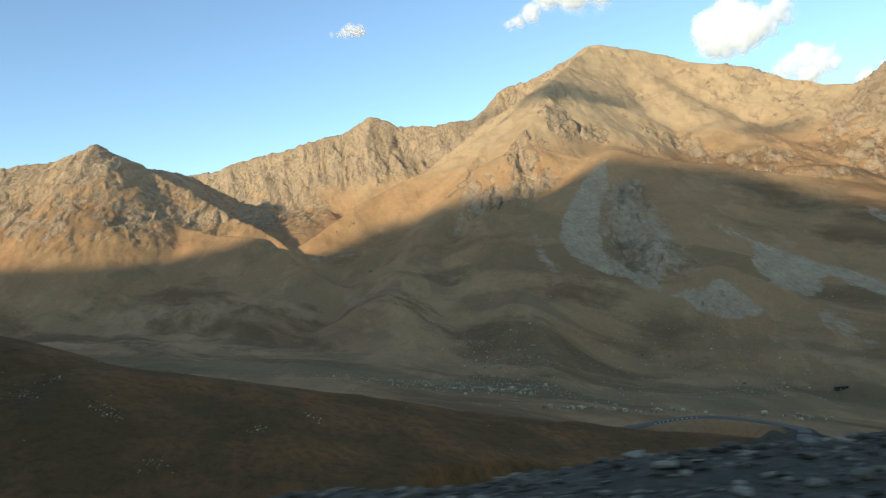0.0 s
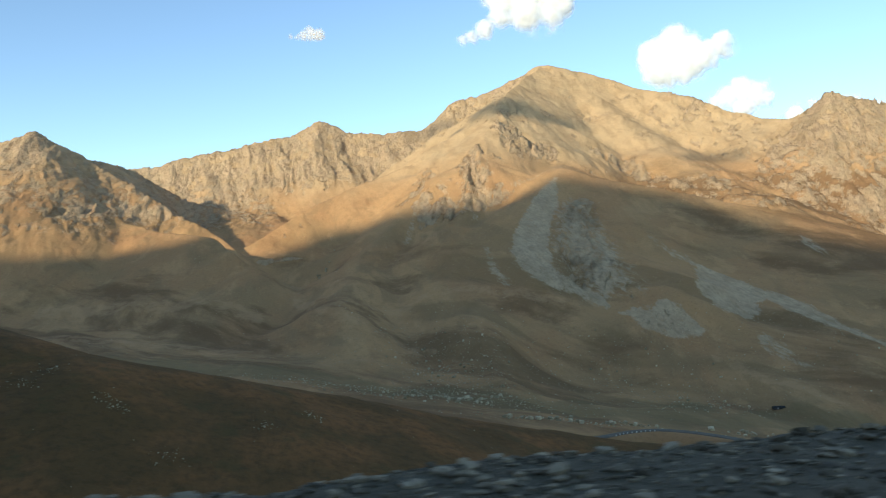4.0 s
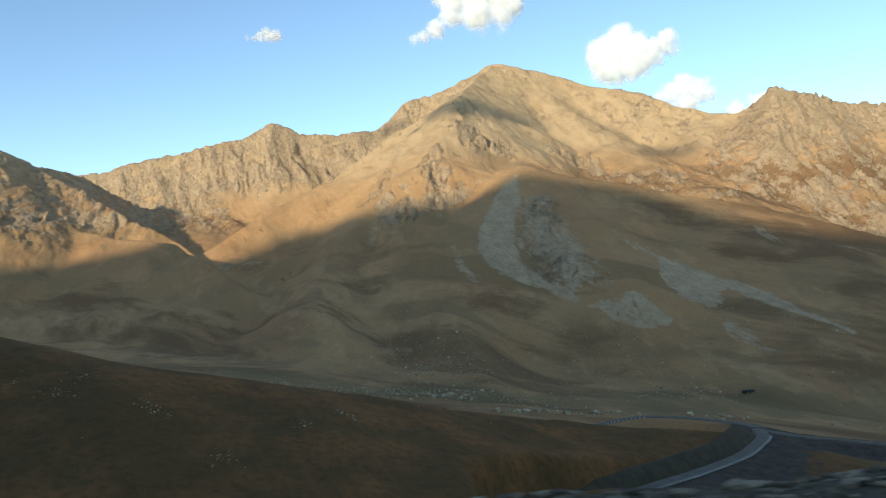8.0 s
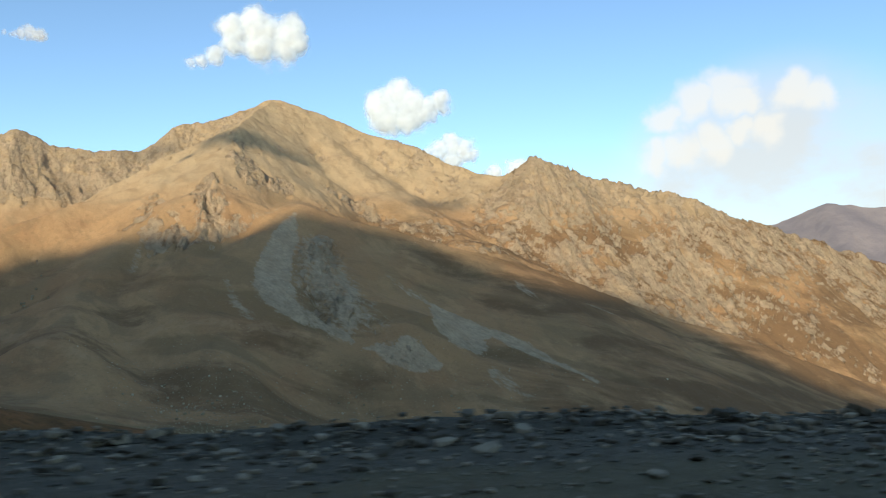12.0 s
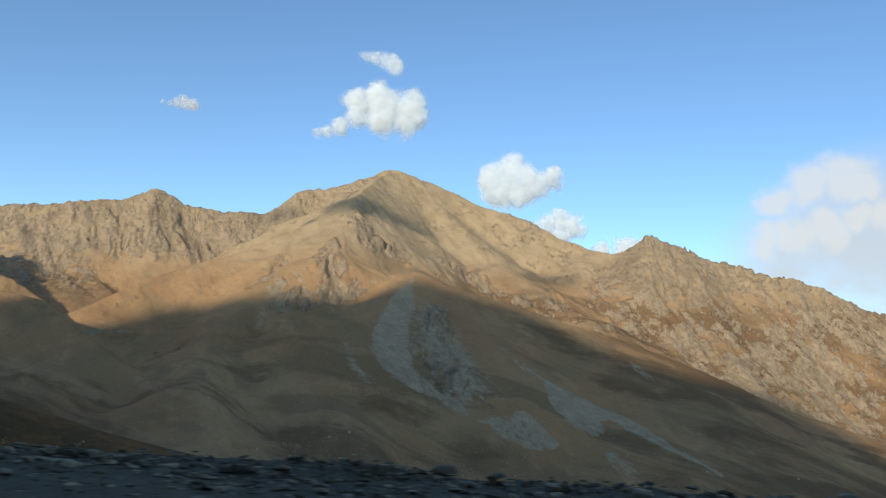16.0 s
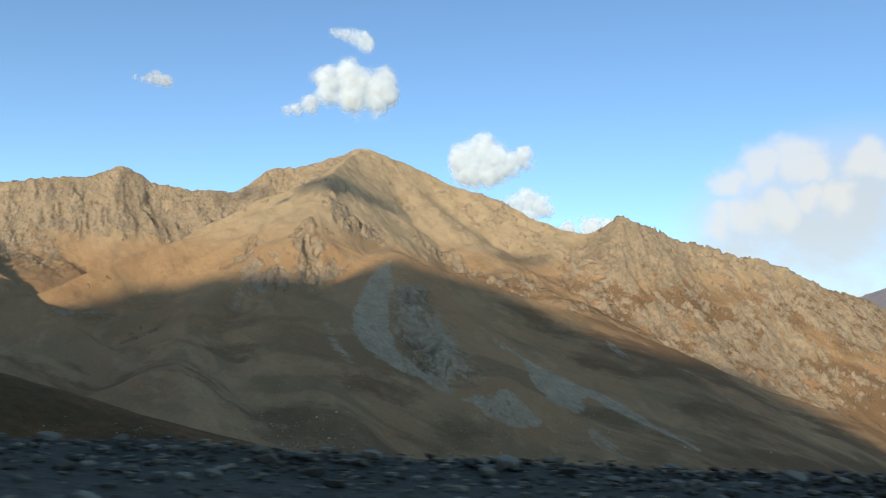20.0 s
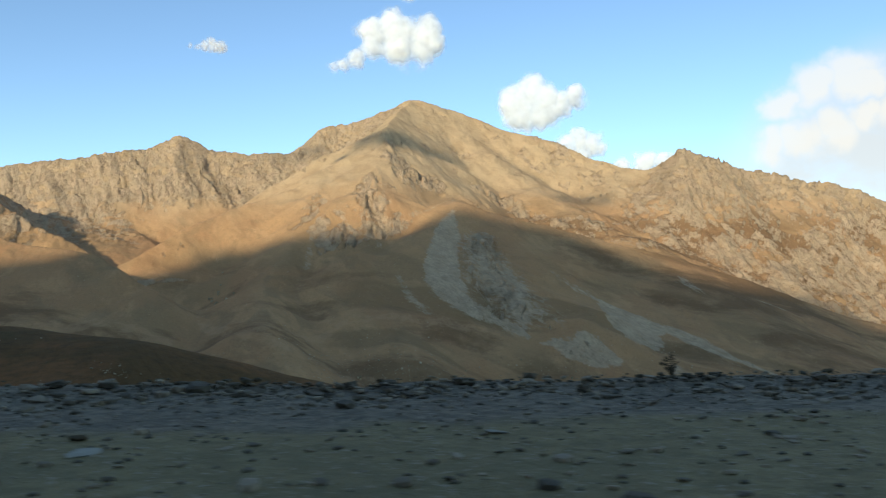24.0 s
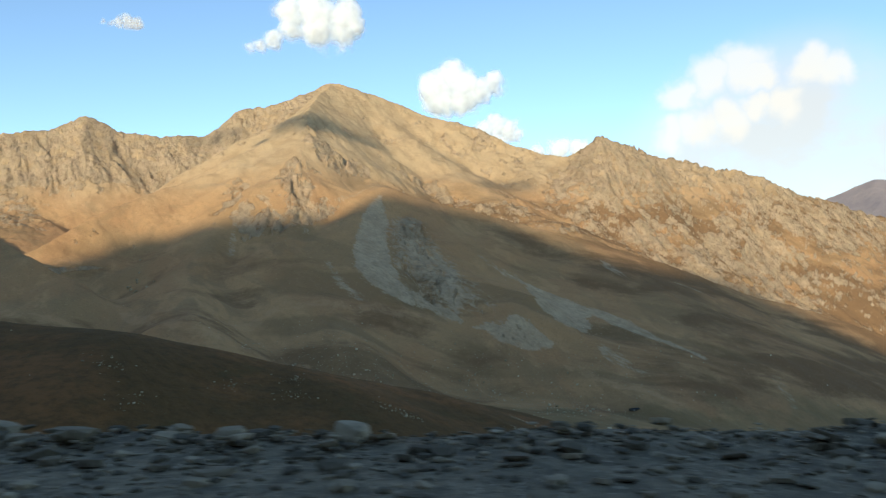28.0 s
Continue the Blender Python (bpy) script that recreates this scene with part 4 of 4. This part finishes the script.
def pale_rock(x, y, size, turn, seed, material):
    pts, tris = rough_stone(seed, 0.22, 2)
    ob = new("pale_rock", mesh_from("pale_rock", pts, tris, material, smooth_shade=False))
    ob.matrix_world = pose(x, y, ROAD_Z + 0.04 * size, 3, -2, turn) @ Matrix.Diagonal((size * 1.5, size, size * 0.45, 1))
    tagged(ob, "flat pale limestone rock lying on the dark gravel", "stone", "pale rocks on the shoulder")


pale_rock(-254.06, 43.04, 0.6, 20, 90, PALE_STONE)
pale_rock(-8.51, 3.47, 0.14, 0, 91, DULL_STONE)
pale_rock(-241.71, 38.73, 0.3, 67, 92, DULL_STONE)
pale_rock(-237.86, 38.49, 0.2, 134, 93, DULL_STONE)
pale_rock(-214.98, 28.47, 0.31, 21, 94, DULL_STONE)
pale_rock(-213.9, 27.39, 0.2, 88, 95, DULL_STONE)
pale_rock(-154.69, 11.88, 0.15, 155, 96, DULL_STONE)
pale_rock(-153.42, 12.04, 0.11, 42, 97, DULL_STONE)
pale_rock(-152.47, 13.22, 0.27, 109, 98, DULL_STONE)
pale_rock(-262.92, 45.43, 0.12, 176, 99, DULL_STONE)
pale_rock(-262.73, 46.18, 0.17, 63, 100, DULL_STONE)
pale_rock(-260.85, 44.96, 0.15, 130, 101, DULL_STONE)
pale_rock(-72.62, -4.83, 0.1, 17, 102, DULL_STONE)


def boulders():
    """Pale boulders on the valley floor and the lower slopes, and stones on the near hill."""
    rng = random.Random(9)
    meshes = []
    for n in range(6):
        pts, tris = rough_stone(70 + n, 0.75, 2)
        meshes.append(mesh_from("boulder", pts, tris, BOULDER, smooth_shade=False))
    fields = [(69, 904, 75, 45, 50, 1.5, 4.2), (-14, 869, 60, 30, 26, 1.5, 3.6), (-107, 932, 70, 25, 18, 1.4, 3.0), (77, 1066, 50, 45, 26, 1.5, 4.0), (135, 778, 45, 12, 26, 1.5, 4.5), (217, 789, 45, 12, 24, 1.3, 4.0), (390, 955, 55, 45, 20, 1.4, 3.4),
              (310, 1088, 60, 50, 18, 1.5, 3.2), (356, 789, 30, 14, 12, 1.6, 5.0), (37, 1145, 80, 50, 16, 1.4, 3.0), (-150, 1676, 25, 60, 12, 2.5, 6.0), (507, 765, 60, 20, 10, 1.2, 2.2), (230, 880, 120, 40, 8, 1.2, 2.4), (520, 1040, 90, 60, 10, 1.4, 2.8), (700, 960, 140, 80, 10, 1.3, 2.6)]
    xs, ys, sizes = [], [], []
    for cx, cy, rx, ry, count, lo, hi in fields:
        for _ in range(count):
            xs.append(cx + rng.gauss(0, 0.6) * rx)
            ys.append(cy + rng.gauss(0, 0.6) * ry)
            sizes.append(1.7 * (lo + (hi - lo) * rng.random() ** 1.8))
    zs = land(np.array(xs), np.array(ys))[0]
    for n, (x, y, z, size) in enumerate(zip(xs, ys, zs, sizes)):
        ob = new("boulder", meshes[n % 6])
        ob.matrix_world = pose(x, y, z + 0.12 * size, rng.uniform(-15, 15), rng.uniform(-15, 15), rng.uniform(0, 360)) @ Matrix.Diagonal((size, size, size, 1))
        tagged(ob, "pale weathered boulder half sunk in the dry valley grass", "boulder", "boulders in the valley")
    places = []
    clumps = [(-195, 345, 6), (-157, 339, 5), (-150, 332, 4), (-71, 374, 6), (-262, 362, 7), (-218, 355, 6), (-252, 331, 8), (-190, 361, 5), (-120, 300, 6), (-90, 345, 4)]
    xs, ys, ss = [], [], []
    for cx, cy, r in clumps:
        for _ in range(34):
            xs.append(cx + rng.gauss(0, 0.7) * r)
            ys.append(cy + rng.gauss(0, 0.7) * r)
            ss.append(0.4 + 1.5 * rng.random() ** 2.5)
    for _ in range(260):
        xs.append(rng.uniform(-330, 150))
        ys.append(rng.uniform(260, 470))
        ss.append(0.2 + 0.9 * rng.random() ** 4)
    zs = land(np.array(xs), np.array(ys))[0]
    places = [(x, y, z + 0.1 * s, s, rng.uniform(0, 6.3), rng.randrange(8), rng.uniform(-0.4, 0.4)) for x, y, z, s in zip(xs, ys, zs, ss)]
    scatter("hill_stones", places, BOULDER, "small pale stones strewn over the brown hill", "stones")
    # fallen stones below the crags and on the screes
    xs, ys, ss = [], [], []
    for points in SCREE_FIELDS[:3]:
        for k in range(30 * len(points)):
            (ax, ay), (bx, by), (cx, cy) = (points[rng.randrange(len(points))], points[k % len(points)], points[(k + 1) % len(points)])
            u, v = rng.random(), rng.random() * 0.35
            xs.append(bx + u * (cx - bx) + v * (ax - bx) + rng.gauss(0, 7))
            ys.append(by + u * (cy - by) + v * (ay - by) + rng.gauss(0, 9))
            ss.append(0.8 + 2.2 * rng.random() ** 3)
    for _ in range(900):
        xs.append(rng.uniform(-500, 800))
        ys.append(rng.uniform(950, 1650))
        ss.append(0.6 + 2.0 * rng.random() ** 4)
    for cx, cy, rx, ry, count in ((50, 1080, 60, 70, 380), (80, 990, 50, 40, 320), (30, 965, 40, 30, 240), (60, 900, 110, 45, 900), (-110, 925, 90, 30, 260), (80, 1070, 60, 50, 260), (170, 782, 90, 12, 260), (385, 950, 70, 50, 220), (40, 1150, 110, 60, 240), (300, 1090, 90, 60, 160)):
        for _ in range(count):
            xs.append(cx + rng.gauss(0, 0.7) * rx)
            ys.append(cy + rng.gauss(0, 0.7) * ry)
            ss.append(0.9 + 2.4 * rng.random() ** 2)
    for _ in range(1100):
        k = rng.random()
        xs.append(-60 + 620 * k + rng.gauss(0, 60))
        ys.append(1220 - 260 * k + rng.gauss(0, 75))
        ss.append(1.0 + 2.8 * rng.random() ** 2.5)
    zs = land(np.array(xs), np.array(ys))[0]
    places = [(x, y, z + 0.1 * s, s, rng.uniform(0, 6.3), rng.randrange(8), rng.uniform(-0.4, 0.4)) for x, y, z, s in zip(xs, ys, zs, ss)]
    scatter("slope_stones", places, BOULDER, "scattered fallen stones on the mountain's lower slopes", "stones")


boulders()


# ---- the lower road, its guard stones and the shed ----
def resample(line, step):
    pts = [Vector(p) for p in line]
    out = []
    for i in range(len(pts) - 1):
        p0, p1, p2, p3 = (pts[max(0, min(len(pts) - 1, i + k))] for k in (-1, 0, 1, 2))
        n = max(2, int((p2 - p1).length / step))
        for k in range(n):
            t = k / n
            out.append(0.5 * ((2 * p1) + (p2 - p0) * t + (2 * p0 - 5 * p1 + 4 * p2 - p3) * t * t + (3 * p1 - p0 - 3 * p2 + p3) * t ** 3))
    return out + [pts[-1]]


def road_strip(name, line, half, material, label, category, lift=0.35):
    pts = resample(line, 4.0)
    section = [(-half - 1.6, -2.4), (-half - 0.6, -0.12), (-half, 0.0), (0, 0.08), (half, 0.0), (half + 0.6, -0.12), (half + 1.6, -2.4)]
    verts = []
    for i, p in enumerate(pts):
        v = pts[min(i + 1, len(pts) - 1)] - pts[max(i - 1, 0)]
        side = Vector((v.y, -v.x)).normalized()
        verts += [(p.x + side.x * u, p.y + side.y * u, p.z + lift + h) for u, h in section]
    me = mesh_from(name, np.array(verts), grid_faces(len(pts), len(section)), material)
    return tagged(new(name, me), label, category, kind="structure")


road_strip("road", LOWER_ROAD, 3.6, ASPHALT, "grey asphalt road winding round the brown hill", "road")
road_strip("road_branch", SIDE_ROAD, 2.4, ASPHALT, "narrow side road leaving the bend across the terrace", "road", 0.36)


def verge():
    """The strip of pale gravel along the road's outer edge, before the bend."""
    pts = [p for p in resample(LOWER_ROAD, 4.0) if 0 < p.x < 214 and 330 < p.y < 478]
    verts = []
    for i, p in enumerate(pts):
        v = pts[min(i + 1, len(pts) - 1)] - pts[max(i - 1, 0)]
        side = Vector((v.y, -v.x)).normalized()
        wide = 1.1 + 0.35 * noise.noise(Vector((i * 0.3, 0, 7)))
        verts += [(p.x + side.x * u, p.y + side.y * u, p.z + 0.35 + h) for u, h in ((4.0, 0.0), (4.3, 0.1), (4.3 + wide, 0.1), (4.8 + wide, -0.5))]
    me = mesh_from("road_verge", np.array(verts), grid_faces(len(pts), 4), VERGE)
    tagged(new("road_verge", me), "pale gravel edge along the valley road", "verge", kind="structure")


verge()


def cut_bank():
    """The dark bank where the hill's foot was cut for the road."""
    pts = [p for p in resample(LOWER_ROAD, 4.0) if 0 < p.x < 216 and 330 < p.y < 486]
    verts = []
    for i, p in enumerate(pts):
        v = pts[min(i + 1, len(pts) - 1)] - pts[max(i - 1, 0)]
        side = Vector((-v.y, v.x)).normalized()
        for u, h in ((4.4, -0.6), (5.5, 0.3), (8.5, 2.6), (12.0, 5.0), (15.5, 6.6), (19.0, 6.0), (25.0, 1.5)):
            wob = 1.0 + 0.12 * noise.noise(Vector((i * 0.25, u * 0.3, 2.0)))
            verts.append((p.x + side.x * u, p.y + side.y * u, p.z + h * wob))
    me = mesh_from("road_cutting", np.array(verts), grid_faces(len(pts), 7), BANK)
    tagged(new("road_cutting", me), "dark bare earth bank cut beside the valley road", "bank", kind="structure")


cut_bank()


def box_mesh(name, size, material, bevel=0.05, taper=1.0):
    bm = bmesh.new()
    bmesh.ops.create_cube(bm, size=1.0)
    for v in bm.verts:
        k = taper if v.co.z > 0 else 1.0
        v.co = Vector((v.co.x * size[0] * k, v.co.y * size[1] * k, (v.co.z + 0.5) * size[2]))
    bmesh.ops.bevel(bm, geom=bm.edges[:], offset=bevel, segments=2, affect="EDGES")
    me = bpy.data.meshes.new(name)
    bm.to_mesh(me)
    bm.free()
    me.materials.append(material)
    return me


def part(name, me, parent, m, label=""):
    ob = new(name, me)
    ob.parent = parent
    ob.matrix_basis = m
    if label:
        tagged(ob, label)
    return ob


def guard_stones():
    me = box_mesh("guard_stone", (1.1, 0.6, 1.0), CONCRETE, 0.08, 0.8)
    line = [p for p in resample(LOWER_ROAD, 0.5) if 163 < p.x < 206 and p.y > 625]
    run, last = 0.0, None
    for i, p in enumerate(line[:-1]):
        if last is not None and (p - last).length < 4.2:
            continue
        last = p
        v = line[i + 1] - p
        side = Vector((v.y, -v.x)).normalized()
        side = side if side.y < 0 else -side
        ob = new("guard_stone", me)
        ob.matrix_world = pose(p.x + side.x * 4.4, p.y + side.y * 4.4, p.z - 0.1, 0, 0, math.degrees(math.atan2(v.y, v.x)))
        tagged(ob, "whitewashed concrete guard stone beside the valley road", "guard stone", "guard stones along the road")


guard_stones()


def shed(x, y, turn):
    z = ground_z(x, y)
    base = tagged(new("shed"), "long low dark shed with a pale canvas lean-to on the meadow", "shed")
    base.matrix_world = pose(x, y, z - 0.3, 0, 0, turn)
    part("wall", box_mesh("wall", (15, 5, 2.4), WALL, 0.05), base, pose(0, 0, 0))
    bm = bmesh.new()
    rows = [[bm.verts.new((xx, yy, zz)) for yy, zz in ((-3.1, 2.3), (0, 4.0), (3.1, 2.3), (3.1, 2.15), (0, 3.8), (-3.1, 2.15))] for xx in (-7.9, 7.9)]
    for k in range(6):
        bm.faces.new((rows[0][k], rows[0][(k + 1) % 6], rows[1][(k + 1) % 6], rows[1][k]))
    bm.faces.new(rows[0][::-1])
    bm.faces.new(rows[1])
    me = bpy.data.meshes.new("roof")
    bm.to_mesh(me)
    bm.free()
    me.materials.append(TAR)
    part("roof", me, base, pose(0, 0, 0), "black tarred roof")
    part("lean_to", box_mesh("lean_to", (7, 4.4, 2.0), TARP, 0.3, 0.75), base, pose(11.2, 0.2, 0), "pale canvas lean-to")
    part("door", box_mesh("door", (1.6, 0.12, 2.0), TARP, 0.02), base, pose(-2, -2.54, 0.3), "pale plank door")


shed(467, 922, -4)


# ---- distant mountain ----
def distant_mountain():
    crest = [(2700, 2950, 200), (3050, 2700, 350), (3168, 2589, 400), (3230, 2500, 440), (3284, 2411, 474), (3400, 2280, 440), (3600, 2100, 455), (3900, 1850, 380), (4200, 1500, 250)]
    pts = resample(crest, 14.0)
    verts, cols = [], 26
    for p in pts:
        for k in range(cols):
            d = 40.0 * k
            verts.append((p.x - 0.72 * d, p.y - 0.69 * d, p.z - 0.62 * d))
    v = np.array(verts)
    k = np.tile(np.arange(cols), len(pts)) / cols
    v[:, 2] += (0.25 + k) * 40 * ridged(v[:, 0], v[:, 1], 260, 4, 101) + 10 * fbm(v[:, 0], v[:, 1], 60, 3, 111)
    me = mesh_from("backdrop_mountain", v, grid_faces(len(pts), cols), HAZED_ROCK)
    tagged(new("backdrop_mountain", me), "distant mountain beyond the ridge, with bluish air haze in its colour", "mountain", kind="structure")


distant_mountain()


# ---- clouds ----
def cloud(centre, lobes, seed, thick=0.8, facing=None, thin=1.0):
    """A cumulus cloud, bulging to both sides and thinning out to its ragged rim. lobes: rows of across, up, radius in metres, in the plane that faces the road."""
    c = Vector(centre)
    across = np.array(Vector((c.y, -(c.x + 140), 0)).normalized())
    deep = np.array(Vector((c.x + 140, c.y, 0)).normalized())
    if facing is not None:
        deep, across = np.array(facing), np.array((facing[1], -facing[0], 0.0))
    reach = max(abs(a) + r for a, _, r in lobes) * 1.25
    tall = max(abs(u) + r for _, u, r in lobes) * 1.25
    big = max(r for _, _, r in lobes)
    step = big / 22
    a, u = np.meshgrid(np.arange(-reach, reach, step), np.arange(-tall, tall, step), indexing="ij")
    wob_a, wob_u = a + 0.28 * big * fbm(a, u, big * 0.8, 4, seed), u + 0.28 * big * fbm(a, u, big * 0.8, 4, seed + 7)
    dense = np.full(a.shape, -1.0)
    for la, lu, r in lobes:
        dense = np.maximum(dense, (r / big) ** 0.5 * (1 - ((wob_a - la) ** 2 + (wob_u - lu) ** 2) / r ** 2))
    dense = dense + 0.24 * fbm(a, u, big * 0.7, 4, seed + 3, 0.5)
    bulge = 3.0 + 0.6 * thick * big * np.maximum(dense, 0) ** 0.7
    shells, faces = [], []
    for n, k in enumerate((-1.0, 0.5)):
        shells.append(np.stack([c.x + across[0] * a + deep[0] * k * bulge, c.y + across[1] * a + deep[1] * k * bulge, c.z + u], -1).reshape(-1, 3))
        quads = grid_faces(*a.shape)
        faces.append(quads[(dense.ravel()[quads] > -0.02).any(1)] + n * a.size)
    me = mesh_from("cloud", np.concatenate(shells), np.concatenate(faces), CLOUD)
    at = me.attributes.new("dense", "FLOAT", "POINT")
    at.data.foreach_set("value", np.tile((thin * smooth(-0.02, 1.1, dense) ** 0.85).ravel(), 2)[:len(me.vertices)].astype(np.float32))
    return tagged(new("cloud", me), "small white cumulus cloud with a ragged rim", "cloud", "clouds", kind="structure")


cloud((502, 2700, 944), [(-62, 20, 78), (20, 30, 100), (60, 40, 84), (125, 28, 88), (160, -5, 62), (40, -25, 100), (110, -35, 80), (-70, -30, 66), (-120, -70, 46), (-170, -100, 34), (-200, -118, 24)], 1)
cloud((1090, 2678, 752), [(-70, 0, 100), (-20, 40, 92), (20, 15, 98), (-50, -45, 84), (40, -40, 84), (95, 0, 70), (148, 14, 66), (172, -4, 50), (120, -30, 44)], 2)
cloud((1670, 3352, 765), [(-55, -10, 84), (5, 5, 86), (70, -10, 74), (115, -30, 56), (-105, -50, 58), (0, -55, 76)], 3, 0.8, None, 0.8)
cloud((-170, 1711, 537), [(2, 3, 20), (14, 1, 20), (-14, -2, 16), (-28, -4, 13), (-44, -6, 10), (24, -3, 14)], 4, 0.5, None, 0.75)
cloud((490, 2600, 1100), [(-60, 14, 28), (-26, 8, 34), (10, 0, 42), (44, -4, 48), (62, -12, 34)], 5, 0.6, None, 0.6)
cloud((2122, 3441, 708), [(-117, -29, 73), (0, 0, 88), (110, -15, 80), (212, -36, 66)], 10, 0.5)
# three unseen clouds, added up the light to throw shadow patches on the peaks
cloud((-341, 533, 766), [(-55, 0, 40), (0, 5, 52), (50, 0, 42), (90, -6, 26)], 8, 0.6, SUN_WAY, 0.62)
cloud((-1084, 1225, 1002), [(-70, -14, 52), (0, 0, 62), (75, 12, 50)], 9, 0.6, SUN_WAY, 0.5)
cloud((-822, 727, 933), [(-110, 0, 70), (-30, 8, 84), (45, 0, 64)], 6, 0.6, SUN_WAY, 0.75)


# ---- the leaning pole beside the shoulder ----
def roadside_pole(x, y, tall, lean):
    """A dark steel pole with a flat box bolted to its upper part."""
    thing = tagged(new("roadside_pole"), "leaning dark steel pole with a grey box high on it", "pole")
    foot = ROAD_Z - 0.15
    thing.matrix_world = pose(x, y, foot, 0, lean, 0)

    def rod(name, radius, low, high, label=""):
        bm = bmesh.new()
        bmesh.ops.create_cone(bm, cap_ends=True, segments=14, radius1=radius, radius2=radius * 0.85, depth=high - low, matrix=Matrix.Translation((0, 0, 0.5 * (low + high))))
        me = bpy.data.meshes.new(name)
        bm.to_mesh(me)
        bm.free()
        me.materials.append(STEEL)
        return part(name, me, thing, Matrix.Identity(4), label)

    rod("shaft", 0.055, 0.0, tall)
    rod("footing", 0.12, 0.0, 0.25, "short collar at the ground")
    rod("cap", 0.065, tall, tall + 0.05)
    part("box", box_mesh("box", (0.2, 0.16, 0.72), STEEL, 0.02), thing, pose(0.14, -0.02, 3.7), "flat grey metal box")
    for h in (3.85, 4.25):
        part("clamp", box_mesh("clamp", (0.2, 0.15, 0.05), STEEL, 0.01), thing, pose(0.02, 0, h))


roadside_pole(-227.95, 36.75, 6.4, -6.0)


# ---- weeds on the shoulder's edge ----
def weed(s, u, tall, seed):
    """A dry dock plant: a stalk with side stems and seed heads over a tuft of leaves."""
    rng = random.Random(seed)
    p, n = lane_point(s)
    thing = tagged(new("dock_weed"), "dry dock weed with brown seed heads among slate stones", "weed", "weeds on the shoulder")
    thing.location = (p.x + n.x * u, p.y + n.y * u, shoulder_height(s, u) - 0.03)

    def tube(bm, path, radius):
        rings = []
        for k, q in enumerate(path):
            r = radius * (1 - 0.7 * k / (len(path) - 1))
            rings.append([bm.verts.new(q + Vector((math.cos(a) * r, math.sin(a) * r, 0))) for a in (0, 1.57, 3.14, 4.71)])
        for a, b in zip(rings[:-1], rings[1:]):
            for k in range(4):
                bm.faces.new((a[k], a[(k + 1) % 4], b[(k + 1) % 4], b[k]))

    def finish(name, bm, material, label=""):
        me = bpy.data.meshes.new(name)
        bm.to_mesh(me)
        bm.free()
        me.materials.append(material)
        return part(name, me, thing, Matrix.Identity(4), label)

    stems = []
    for k in range(9):
        lean = Vector((rng.uniform(-0.8, 0.8), rng.uniform(-0.6, 0.6), 0)) * tall * (0 if k == 0 else 1)
        height = tall * (1.0 if k == 0 else rng.uniform(0.55, 0.9))
        path = [lean * (t * t) + Vector((0, 0, height * t)) for t in (0, 0.25, 0.5, 0.75, 1.0)]
        bm = bmesh.new()
        tube(bm, path, 0.011)
        finish("stem", bm, STALK)
        stems.append(path)
    for path in stems:
        bm = bmesh.new()
        for _ in range(13):
            t = rng.uniform(0.5, 1.0)
            i = min(3, int(t * 4))
            at = path[i].lerp(path[i + 1], t * 4 - i) + Vector((rng.gauss(0, 0.025), rng.gauss(0, 0.025), 0))
            bmesh.ops.create_icosphere(bm, subdivisions=1, radius=rng.uniform(0.008, 0.015), matrix=Matrix.Translation(at))
        finish("seed_head", bm, STALK, "dark brown seed head")
    for _ in range(16):
        bm = bmesh.new()
        a, size = rng.uniform(0, 6.3), rng.uniform(0.3, 0.5) * tall
        out, side = Vector((math.cos(a), math.sin(a), 0)), Vector((-math.sin(a), math.cos(a), 0))
        rows = []
        for t in (0, 0.25, 0.5, 0.75, 1.0):
            c = out * size * t + Vector((0, 0, size * (0.75 * t - 0.55 * t * t) + 0.03))
            w = 0.17 * size * math.sin(math.pi * (0.1 + 0.88 * t))
            rows.append([bm.verts.new(c + side * w + Vector((0, 0, 0.02))), bm.verts.new(c), bm.verts.new(c - side * w + Vector((0, 0, 0.02)))])
        for r0, r1 in zip(rows[:-1], rows[1:]):
            for k in range(2):
                bm.faces.new((r0[k], r0[k + 1], r1[k + 1], r1[k]))
        finish("leaf", bm, LEAF)


weed(220.4, 9.6, 0.7, 1)
weed(243.4, 11.7, 0.5, 2)
# added plant, in place of a dark reflection on the car window
weed(78.5, 4.0, 0.4, 3)
